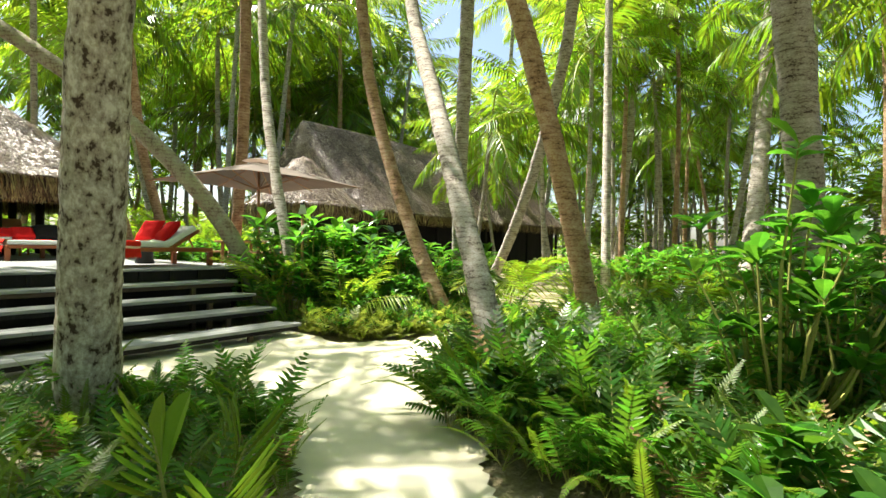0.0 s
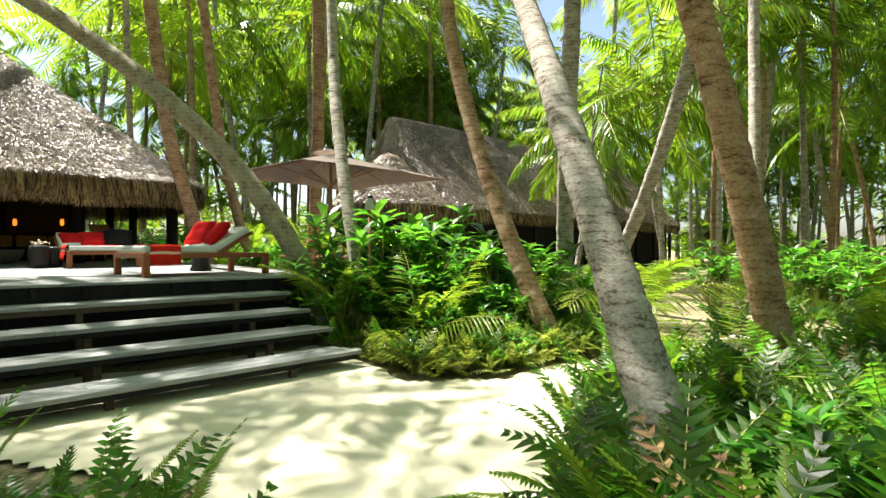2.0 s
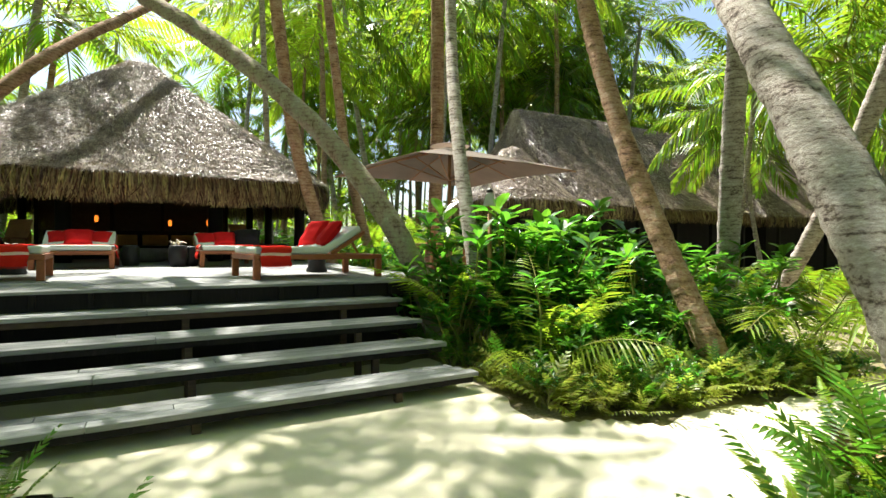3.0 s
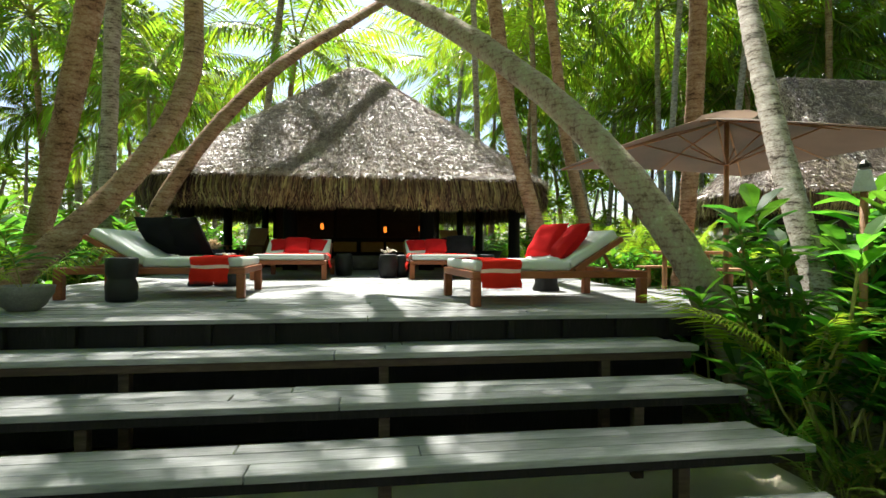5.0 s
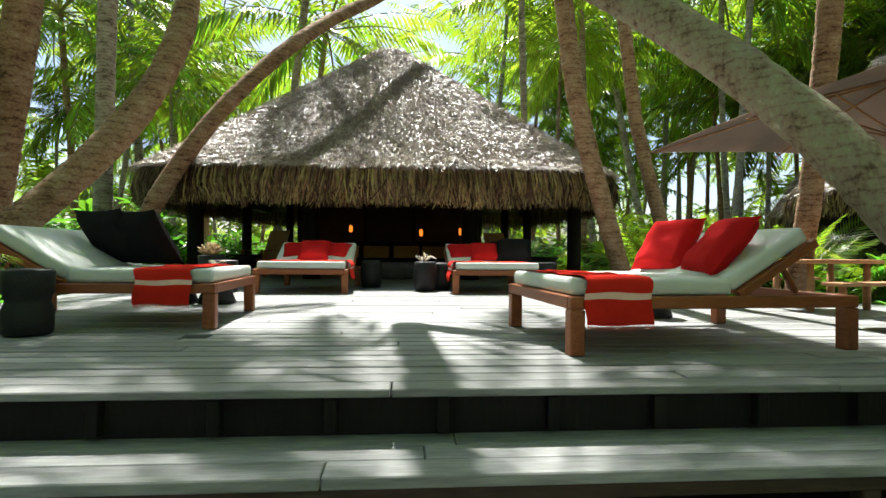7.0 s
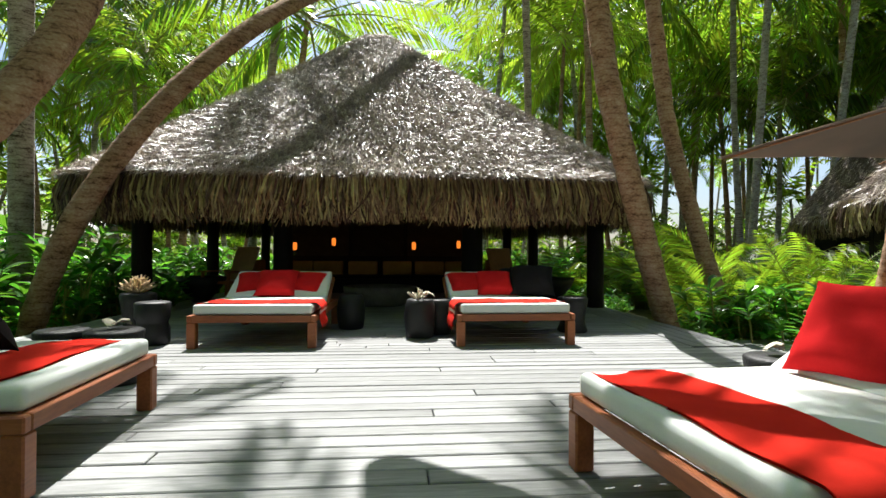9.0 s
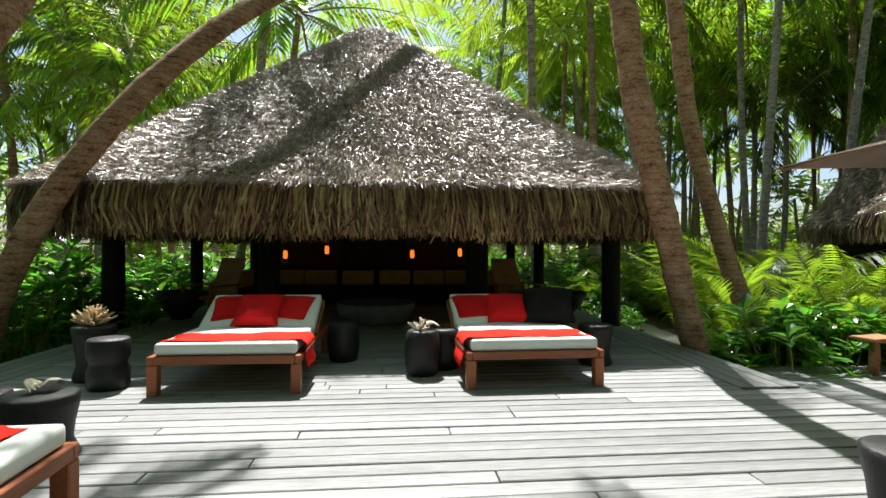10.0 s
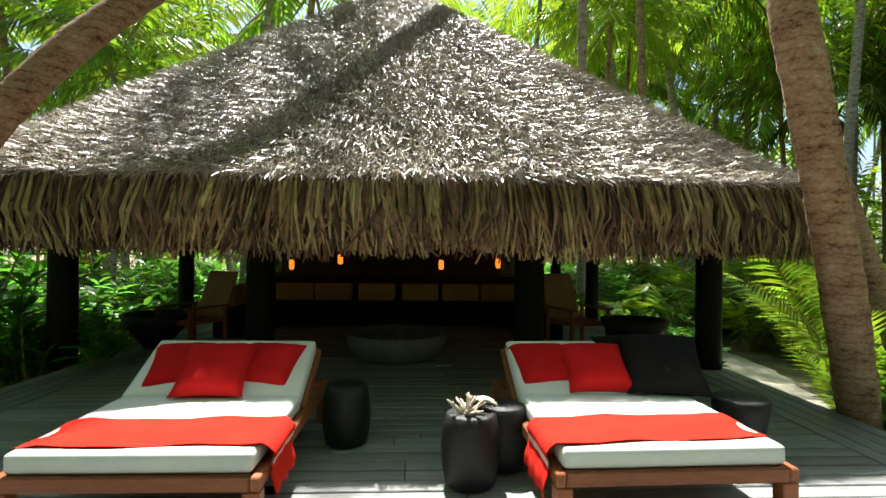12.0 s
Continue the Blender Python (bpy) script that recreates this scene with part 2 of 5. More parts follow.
_b.inputs["Base Color"].default_value = (0.6, 0.2, 0.04, 1)
_b.inputs["Emission Color"].default_value = (1.0, 0.22, 0.02, 1)
_b.inputs["Emission Strength"].default_value = 0.55


# ---- mesh helpers ----
class Soup:
    """Vertices and faces with a material slot for each face."""

    def __init__(self):
        self.v, self.f, self.s = [], [], []

    def add(self, verts, faces, slot=0):
        k = len(self.v)
        self.v.extend(tuple(p) for p in verts)
        self.f.extend(tuple(i + k for i in face) for face in faces)
        self.s.extend([slot] * len(faces))

    def mesh(self, name, mats, smooth=False):
        used = sorted({i for face in self.f for i in face})
        if len(used) < len(self.v):
            order = {i: k for k, i in enumerate(used)}
            self.v = [self.v[i] for i in used]
            self.f = [tuple(order[i] for i in face) for face in self.f]
        me = bpy.data.meshes.new(name)
        me.from_pydata(self.v, [], self.f)
        for m in mats:
            me.materials.append(m)
        me.polygons.foreach_set("material_index", self.s)
        if smooth:
            me.polygons.foreach_set("use_smooth", [True] * len(self.f))
        me.update()
        return me


def put(name, me, parent=None, label="", m=None):
    ob = new(name, me)
    if parent is not None:
        ob.parent = parent
    if m is not None:
        ob.matrix_basis = m
    if label:
        ob["label"] = label
    return ob


def part(name, bm, mat, parent=None, label="", smooth=False):
    me = bpy.data.meshes.new(name)
    bm.normal_update()
    bm.to_mesh(me)
    bm.free()
    me.materials.append(mat)
    if smooth:
        me.polygons.foreach_set("use_smooth", [True] * len(me.polygons))
    return put(name, me, parent, label)


def thing(name, m, label, category, group="", kind=""):
    return tagged(put(name, None, None, "", m), label, category, group, kind)


def block(x0, x1, y0, y1, z0, z1, bevel=0.006, segs=1, into=None):
    bm = into or bmesh.new()
    r = bmesh.ops.create_cube(bm, size=1.0)
    vs = r["verts"]
    for v in vs:
        v.co = Vector(((x0 + x1) / 2 + v.co.x * (x1 - x0), (y0 + y1) / 2 + v.co.y * (y1 - y0), (z0 + z1) / 2 + v.co.z * (z1 - z0)))
    if bevel:
        es = list({e for v in vs for e in v.link_edges})
        bmesh.ops.bevel(bm, geom=es, offset=bevel, segments=segs, profile=0.7, affect="EDGES")
    return bm


def lathe(profile, sides=20, wobble=0.0, seed=1):
    """A closed turned shape from (radius, height) pairs, slightly uneven."""
    bm = bmesh.new()
    rng = random.Random(seed)
    ph = [rng.uniform(0, 6.28) for _ in range(3)]
    rings = []
    for r, z in profile:
        ring = []
        for i in range(sides):
            a = 2 * math.pi * i / sides
            k = 1 + wobble * (math.sin(2 * a + ph[0] + z * 5) + 0.6 * math.sin(3 * a + ph[1] - z * 7) + 0.4 * math.sin(5 * a + ph[2]))
            ring.append(bm.verts.new((r * k * math.cos(a), r * k * math.sin(a), z)))
        rings.append(ring)
    for a, b in zip(rings, rings[1:]):
        for i in range(sides):
            bm.faces.new((a[i], a[(i + 1) % sides], b[(i + 1) % sides], b[i]))
    bm.faces.new(list(reversed(rings[0])))
    bm.faces.new(rings[-1])
    return bm


def tube(soup, pts, radii, sides=8, slot=0, cap=True):
    """A swept tube along pts."""
    n = len(pts)
    vs, fs = [], []
    for i, p in enumerate(pts):
        t = (Vector(pts[min(i + 1, n - 1)]) - Vector(pts[max(i - 1, 0)])).normalized()
        s = t.cross(Vector((0.31, 0.95, 0.05))).normalized()
        u = s.cross(t)
        for k in range(sides):
            a = 2 * math.pi * k / sides
            vs.append(Vector(p) + (s * math.cos(a) + u * math.sin(a)) * radii[i])
    for i in range(n - 1):
        for k in range(sides):
            a, b = i * sides + k, i * sides + (k + 1) % sides
            fs.append((a, b, b + sides, a + sides))
    if cap:
        fs.append(tuple(range((n - 1) * sides, n * sides)))
        fs.append(tuple(reversed(range(sides))))
    soup.add(vs, fs, slot)


# ---- plants ----
def frond(soup, length, rise, droop, leaflets, leaf_len, leaf_w, turn=0.0, twist=0.0, hang=0.5, rng=random, stem=0.02, bare=0.14, base=(0, 0, 0), lobed=0.0):
    """One feather frond: an arching stalk with leaflets on both sides; lobed: how wide they sit on the stalk."""
    rot = Matrix.Translation(base) @ Matrix.Rotation(turn, 4, "Z") @ Matrix.Rotation(twist, 4, "X")
    seg = 6 if length < 1.2 else 9
    pts, ang, p = [], rise, Vector((0, 0, 0))
    for i in range(seg + 1):
        pts.append(p.copy())
        ang = rise - droop * (i / seg) ** 1.3
        p += Vector((math.cos(ang), 0, math.sin(ang))) * length / seg
    vs, fs = [], []
    for i, q in enumerate(pts):
        w = stem * (1 - 0.85 * i / seg)
        vs += [rot @ (q + Vector((0, w, 0))), rot @ (q + Vector((0, -w, 0))), rot @ (q + Vector((0, 0, -w)))]
    for i in range(seg):
        a = 3 * i
        for j in range(3):
            fs.append((a + j, a + (j + 1) % 3, a + 3 + (j + 1) % 3, a + 3 + j))
    soup.add(vs, fs, 1)
    vs, fs = [], []
    for i in range(leaflets):
        u = bare + (1 - bare) * (i + 0.5) / leaflets
        f = u * seg
        k = min(int(f), seg - 1)
        q = pts[k].lerp(pts[k + 1], f - k)
        t = (pts[k + 1] - pts[k]).normalized()
        env = (0.45 + 0.55 * math.sin(math.pi * min(1, (u - bare) / (1 - bare) * 0.9 + 0.12))) * (1.0 if u < 0.8 else 1.0 - (u - 0.8) * 2.2)
        for side in (1, -1):
            ll = leaf_len * env * rng.uniform(0.85, 1.1)
            d = (Vector((0, side, 0)) * 0.85 + t * (0.35 + 0.6 * u) + Vector((0, 0, -hang * rng.uniform(0.5, 1.3)))).normalized()
            n = d.cross(t).normalized()
            across = n.cross(d).normalized() * leaf_w * (0.7 + 0.3 * env)
            mid = q + d * ll * 0.4 + Vector((0, 0, 0.03 * ll))
            tip = q + d * ll + Vector((0, 0, -0.22 * ll * hang))
            b = len(vs)
            if lobed:
                foot = across * lobed
                vs += [rot @ (q - foot), rot @ (q + foot), rot @ (mid + across), rot @ tip, rot @ (mid - across)]
                fs.append((b, b + 1, b + 2, b + 3, b + 4))
            else:
                vs += [rot @ q, rot @ (mid + across), rot @ tip, rot @ (mid - across)]
                fs.append((b, b + 1, b + 2, b + 3))
    soup.add(vs, fs, 0)


def crown_mesh(seed, fronds=20, length=4.1, mat=None):
    """A coconut crown seen from below: arching and hanging fronds round a tip."""
    rng = random.Random(seed)
    s = Soup()
    for i in range(fronds):
        u = i / fronds
        frond(s, length * rng.uniform(0.8, 1.1), 1.3 - 1.9 * u + rng.uniform(-0.1, 0.1), rng.uniform(0.8, 1.5), 28,
              rng.uniform(0.7, 1.0), 0.043, turn=i * 2.4 + rng.uniform(-0.25, 0.25), twist=rng.uniform(-0.4, 0.4), hang=rng.uniform(0.35, 1.1), rng=rng, stem=0.035)
    return s.mesh("crown", [mat or M_FROND, M_STEM])


def trunk_mesh(path, r0, r1, mat, seed=0, sides=12, step=0.055, swell=0.35, ring=0.07):
    """A ringed, slightly crooked trunk along a curve given by path(z)."""
    rng = random.Random(seed)
    z, top = path[1]
    fn = path[0]
    pts, radii = [], []
    while z <= top:
        p = Vector(fn(z))
        pts.append(p)
        slope = (Vector(fn(z + 0.1)) - p).length / 0.1
        z += step / slope
    n = len(pts)
    k = 0
    gap = rng.randint(1, 2)
    for i in range(n):
        u = i / max(1, n - 1)
        r = r0 + (r1 - r0) * u ** 0.8 + swell * r0 * math.exp(-i * step / 0.35)
        k += 1
        if k >= gap:
            r *= 1 + ring * rng.uniform(0.3, 1.0) * (1 - 0.4 * u)
            k, gap = 0, rng.randint(1, 3)
        else:
            r *= 1 + rng.uniform(-0.015, 0.015)
        radii.append(r)
    s = Soup()
    tube(s, pts, radii, sides)
    for i, v in enumerate(s.v):
        w = noise.noise(Vector(v) * 2.2 + Vector((seed * 3.1, 0, 0))) * 0.07 * r0 + noise.noise(Vector(v) * 9) * 0.05 * r0
        c = pts[min(i // sides, n - 1)]
        d = Vector(v) - c
        if d.length > 1e-5:
            s.v[i] = tuple(Vector(v) + d.normalized() * w)
    return s.mesh("trunk", [mat], smooth=True)


def frond_pool(seed, n, length, leaf, w, mat, count, rise, droop, hang, stem, bare, lobed=0.0, twins=1):
    """A handful of single fronds that the clumps share."""
    rng = random.Random(seed)
    out = []
    for k in range(n):
        s = Soup()
        for i in range(twins):
            frond(s, length * rng.uniform(0.7, 1.12), rng.uniform(*rise), rng.uniform(*droop), count, leaf * rng.uniform(0.85, 1.15), w, turn=i * 2.2 + rng.uniform(-0.3, 0.3) * i,
                  twist=rng.uniform(-0.35, 0.35), hang=rng.uniform(*hang), rng=rng, stem=stem, bare=bare, lobed=lobed)
        out.append(s.mesh("frond", [mat, M_STEM]))
    return out


def clump(name, pool, n, seed, label, category, group, spread=0.1, height=0.0):
    """A plant of n fronds, each a part of its own."""
    rng = random.Random(seed)
    t = thing(name, pose(0, 0, -50), label, category, group)
    for i in range(n):
        put("frond", rng.choice(pool), t, "", pose(rng.uniform(-spread, spread), rng.uniform(-spread, spread), height * rng.random(), 0, 0, i * 137.5 + rng.uniform(-22, 22)) @ Matrix.Scale(rng.uniform(0.8, 1.12), 4))
    return t


def leaf_blade(s, base, d, up, length, width, curl, slot=0):
    """A broad leaf of eight facets with a folded midrib."""
    d = d.normalized()
    side = d.cross(up).normalized()
    nrm = side.cross(d).normalized()
    us = (0.0, 0.3, 0.65, 0.9, 1.0)
    ws = (0.06, 0.62, 1.0, 0.6, 0.0)
    vs, fs = [], []
    for u, w in zip(us, ws):
        c = base + d * length * u + nrm * (-curl * length * u * u)
        lift = nrm * width * 0.18 * w
        vs += [c + side * width * 0.5 * w + lift, c, c - side * width * 0.5 * w + lift]
    for i in range(4):
        a = 3 * i
        fs += [(a, a + 1, a + 4, a + 3), (a + 1, a + 2, a + 5, a + 4)]
    s.add(vs, fs, slot)


def shrub_mesh(seed, height=1.2, spread=0.6, twigs=26, leaf=0.17, wide=0.42, flowers=0):
    """A broad-leaved shrub: forking twigs that end in rosettes of leaves."""
    rng = random.Random(seed)
    s = Soup()
    for k in range(twigs):
        a, rr = rng.uniform(0, 6.283), spread * math.sqrt(rng.random())
        top = Vector((rr * math.cos(a), rr * math.sin(a), height * rng.uniform(0.35, 1.0) * (1 - 0.25 * rr / spread)))
        root = Vector((top.x * 0.15, top.y * 0.15, 0))
        knee = root.lerp(top, 0.55) + Vector((rng.uniform(-0.1, 0.1), rng.uniform(-0.1, 0.1), 0.05))
        tube(s, [root, knee, top], [0.012, 0.009, 0.005], 4, 1, cap=False)
        out = (top - knee).normalized()
        nleaf = rng.randint(7, 11)
        for i in range(nleaf):
            b = i * 2.4 + k
            e = rng.uniform(-0.25, 0.75)
            d = Vector((math.cos(b) * math.cos(e), math.sin(b) * math.cos(e), math.sin(e))) + out * 0.35
            at = top - out * 0.012 * i
            leaf_blade(s, at, d, Vector((0, 0, 1)), leaf * rng.uniform(0.7, 1.2), leaf * wide, rng.uniform(0.05, 0.35))
        if k < flowers:
            for i in range(5):
                b = i * 1.2566
                leaf_blade(s, top + out * 0.03, Vector((math.cos(b), math.sin(b), 0.5)), Vector((0, 0, 1)), 0.055, 0.035, 0.2, 2)
    return s.mesh("branch", [M_BROAD, M_STEM, M_PETAL])


# ---- ground ----
def ground_sheet():
    s = Soup()
    xs = [-400, -120, -60, -30] + [-20 + 0.8 * i for i in range(51)] + [30, 60, 120, 400]
    ys = [-400, -120, -60, -30] + [-14 + 0.8 * i for i in range(51)] + [40, 60, 120, 400]
    vs = []
    for y in ys:
        for x in xs:
            near = max(0.0, 1 - max(abs(x), abs(y - 5)) / 30)
            vs.append((x, y, -0.035 + 0.03 * near * noise.noise(Vector((x * 0.6, y * 0.6, 0)))))
    w = len(xs)
    s.add(vs, [(j * w + i, j * w + i + 1, (j + 1) * w + i + 1, (j + 1) * w + i) for j in range(len(ys) - 1) for i in range(w - 1)])
    return tagged(put("ground", s.mesh("ground", [M_SOIL], True)), "brown leaf-littered sandy forest soil", "ground", kind="structure")


ground_sheet()


def sand_sheet(name, outline, label):
    """A sheet of raked sand with a softly uneven surface inside an outline."""
    s = Soup()
    inside = []
    step = 0.07
    x0, x1 = min(p[0] for p in outline), max(p[0] for p in outline)
    y0, y1 = min(p[1] for p in outline), max(p[1] for p in outline)

    def within(x, y):
        c = False
        for (ax, ay), (bx, by) in zip(outline, outline[1:] + outline[:1]):
            if (ay > y) != (by > y) and x < (bx - ax) * (y - ay) / (by - ay) + ax:
                c = not c
        return c

    nx, ny = int((x1 - x0) / step) + 1, int((y1 - y0) / step) + 1
    idx = {}
    faces = []

    def vert(i, j):
        if (i, j) not in idx:
            x, y = x0 + i * step, y0 + j * step
            jx, jy = 0.14 * noise.noise(Vector((x * 2, y * 2, 1))), 0.14 * noise.noise(Vector((x * 2, y * 2, 7)))
            idx[i, j] = len(inside)
            inside.append((x + jx, y + jy, 0.006 + 0.006 * noise.noise(Vector((x * 1.1, y * 1.1, 0))) + 0.004 * noise.noise(Vector((x * 5, y * 5, 3)))))
        return idx[i, j]

    for j in range(ny):
        for i in range(nx):
            if within(x0 + (i + 0.5) * step, y0 + (j + 0.5) * step):
                faces.append((vert(i, j), vert(i + 1, j), vert(i + 1, j + 1), vert(i, j + 1)))
    s.add(inside, faces)
    return tagged(put(name, s.mesh(name, [M_SAND], True)), label, "path", kind="structure")


sand_sheet("path", [(-4.5, -6.5), (-2.6, -6.0), (-1.2, -3.6), (0.2, -1.7), (1.4, -0.9), (2.2, -0.3), (3.0, 0.15), (3.8, 0.3), (4.8, 0.2), (6.2, 0.1), (9.5, -0.4), (9.6, 0.9),
                    (6.4, 1.3), (4.6, 1.75), (3.3, 1.8), (2.8, 2.3), (2.75, 3.4), (3.0, 4.8), (-3.5, 4.8), (-3.2, 2.9), (-0.6, 2.6), (0.2, 1.2), (0.0, -0.2), (-1.1, -1.6), (-3.0, -3.4), (-5.0, -5.0)],
           "pale fine sand path with sun-dappled patches")
sand_sheet("side_path", [(3.9, 12.3), (5.2, 13.2), (6.3, 15.2), (7.2, 18.0), (7.6, 22.0), (6.4, 22.0), (6.0, 18.2), (5.2, 15.8), (3.9, 14.6)], "narrow pale sand path beside the hut")

# ---- deck and steps ----
DECK, SIDE = 1.0, 0.75


def plank_mesh(length, width, thick, mat, along="x"):
    bm = block(-length / 2, length / 2, -width / 2, width / 2, -thick, 0, 0.005) if along == "x" else block(-width / 2, width / 2, -length / 2, length / 2, -thick, 0, 0.005)
    me = bpy.data.meshes.new("plank")
    bm.to_mesh(me)
    bm.free()
    me.materials.append(mat)
    return me


STEP_X = (-2.75, 2.62)
SLOPE = 0.02


def step_flight():
    """Four open wooden treads on posts and stringers up to the deck."""
    flight = thing("deck_steps", pose(0, 0, 0), "wide grey weathered timber steps with open risers on sand", "steps", kind="structure")
    rng = random.Random(3)
    rows = ((0.2, 3.20, 2.72), (0.4, 3.78, 2.68), (0.59, 4.30, 2.64), (0.79, 4.82, 2.62))
    for z, y, right in rows:
        tread = put("tread", None, flight, "", pose(0, y, z))
        wide = 0.148
        for k in range(3):
            cuts = [-2.75, rng.uniform(-0.9, 0.6), right - 0.06 * k]
            for a, b in zip(cuts, cuts[1:]):
                me = plank_mesh(b - a - 0.004, wide - 0.003, 0.045, M_DECK)
                put("plank", me, tread, "", pose((a + b) / 2, wide * (k + 0.5) + SLOPE * (a + b) / 2, rng.uniform(-0.002, 0.002), 0, 0, math.degrees(SLOPE)))
        bm = bmesh.new()
        block(-2.70, right - 0.05, 0.025, 0.06, -0.105, -0.048, 0.004, into=bm)
        # Lower beams take the near-black timber; the shade under treads is put in.
        part("nosing_beam", bm, M_FASCIA if z > 0.7 else M_DARKWOOD, tread, "dark edge beam under the tread").rotation_euler[2] = SLOPE
        for px in (-1.62, 0.16, 1.86):
            part("post", block(px - 0.035, px + 0.035, 0.07, 0.14, -z + 0.002, -0.05, 0.004), M_FASCIA, tread)
    # Black board behind the treads stands in for the shade under the deck.
    part("back_board", block(-2.72, 2.75, 5.30, 5.34, 0.02, 0.93, 0.004), M_DARKWOOD, flight, "black board standing in for the shade under the deck")


step_flight()


def deck_floor():
    deck = thing("deck", pose(0, 0, DECK), "grey weathered timber deck with gaps between planks", "deck", kind="structure")
    rng = random.Random(11)
    row, y = 0.145, 5.17
    while y < 19.6:
        x1 = 3.08 if y > 9.75 else 3.62
        x0 = -3.55 if y > 10.2 else -4.2
        cuts = [x0] + sorted(rng.uniform(x0 + 1.2, x1 - 1.2) for _ in range(1 if rng.random() < 0.45 else 2)) + [x1]
        for a, b in zip(cuts, cuts[1:]):
            if b - a < 0.3:
                continue
            me = plank_mesh(b - a - 0.006, row - rng.uniform(0.011, 0.021), 0.035, M_DECK)
            put("plank", me, deck, "", pose((a + b) / 2, y + row / 2 + SLOPE * (a + b) / 2, rng.uniform(-0.004, 0.002), rng.uniform(-0.8, 0.8), 0, math.degrees(SLOPE)))
        y += row
    for side, xs in ((1, [3.16 + 0.145 * i for i in range(4)]), (-1, [-4.06 + 0.145 * i for i in range(4)])):
        for x in xs:
            yy = 9.95 if side > 0 else 10.3
            while yy < 19.4:
                ln = rng.uniform(2.4, 4.2)
                e = min(yy + ln, 19.5)
                put("border_plank", plank_mesh(e - yy - 0.006, 0.136, 0.035, M_DECKY, "y"), deck, "", pose(x, (yy + e) / 2, rng.uniform(-0.001, 0.003)))
                yy = e
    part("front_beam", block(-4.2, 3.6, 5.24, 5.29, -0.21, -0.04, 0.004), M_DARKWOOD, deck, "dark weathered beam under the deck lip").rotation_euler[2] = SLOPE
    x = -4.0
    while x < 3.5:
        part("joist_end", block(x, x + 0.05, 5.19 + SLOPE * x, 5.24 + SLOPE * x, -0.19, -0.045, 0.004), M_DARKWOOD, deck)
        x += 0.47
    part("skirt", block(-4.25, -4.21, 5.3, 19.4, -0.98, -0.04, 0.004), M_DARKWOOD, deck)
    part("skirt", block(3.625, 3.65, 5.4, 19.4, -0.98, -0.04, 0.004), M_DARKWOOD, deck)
    # Black sheet below the planks stands in for the shade in their gaps.
    part("underfloor", block(-4.2, 3.6, 5.35, 19.5, -0.10, -0.06, 0), M_DARKWOOD, deck, "black sheet standing in for the shade below the planks")
    side = thing("side_deck", pose(0, 0, SIDE), "grey weathered timber side deck under the umbrella", "deck", kind="structure")
    y = 5.45
    while y < 11.75:
        a, b = (3.66, 9.4)
        cut = rng.uniform(5.2, 7.8)
        for p, q in ((a, cut), (cut, b)):
            put("plank", plank_mesh(q - p - 0.006, 0.136, 0.035, M_DECK), side, "", pose((p + q) / 2, y + 0.07, -0.012 + rng.uniform(-0.002, 0.002)))
        y += 0.145
    part("side_beam", block(3.7, 9.4, 5.47, 5.52, -0.26, -0.05, 0.004), M_FASCIA, side)
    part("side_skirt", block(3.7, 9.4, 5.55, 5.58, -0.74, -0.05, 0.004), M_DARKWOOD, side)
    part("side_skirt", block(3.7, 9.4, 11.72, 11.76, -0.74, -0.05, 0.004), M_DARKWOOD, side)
    # Same black stand-in for shade below the side deck's planks.
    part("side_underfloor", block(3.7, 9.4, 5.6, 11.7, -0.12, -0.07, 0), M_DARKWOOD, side)


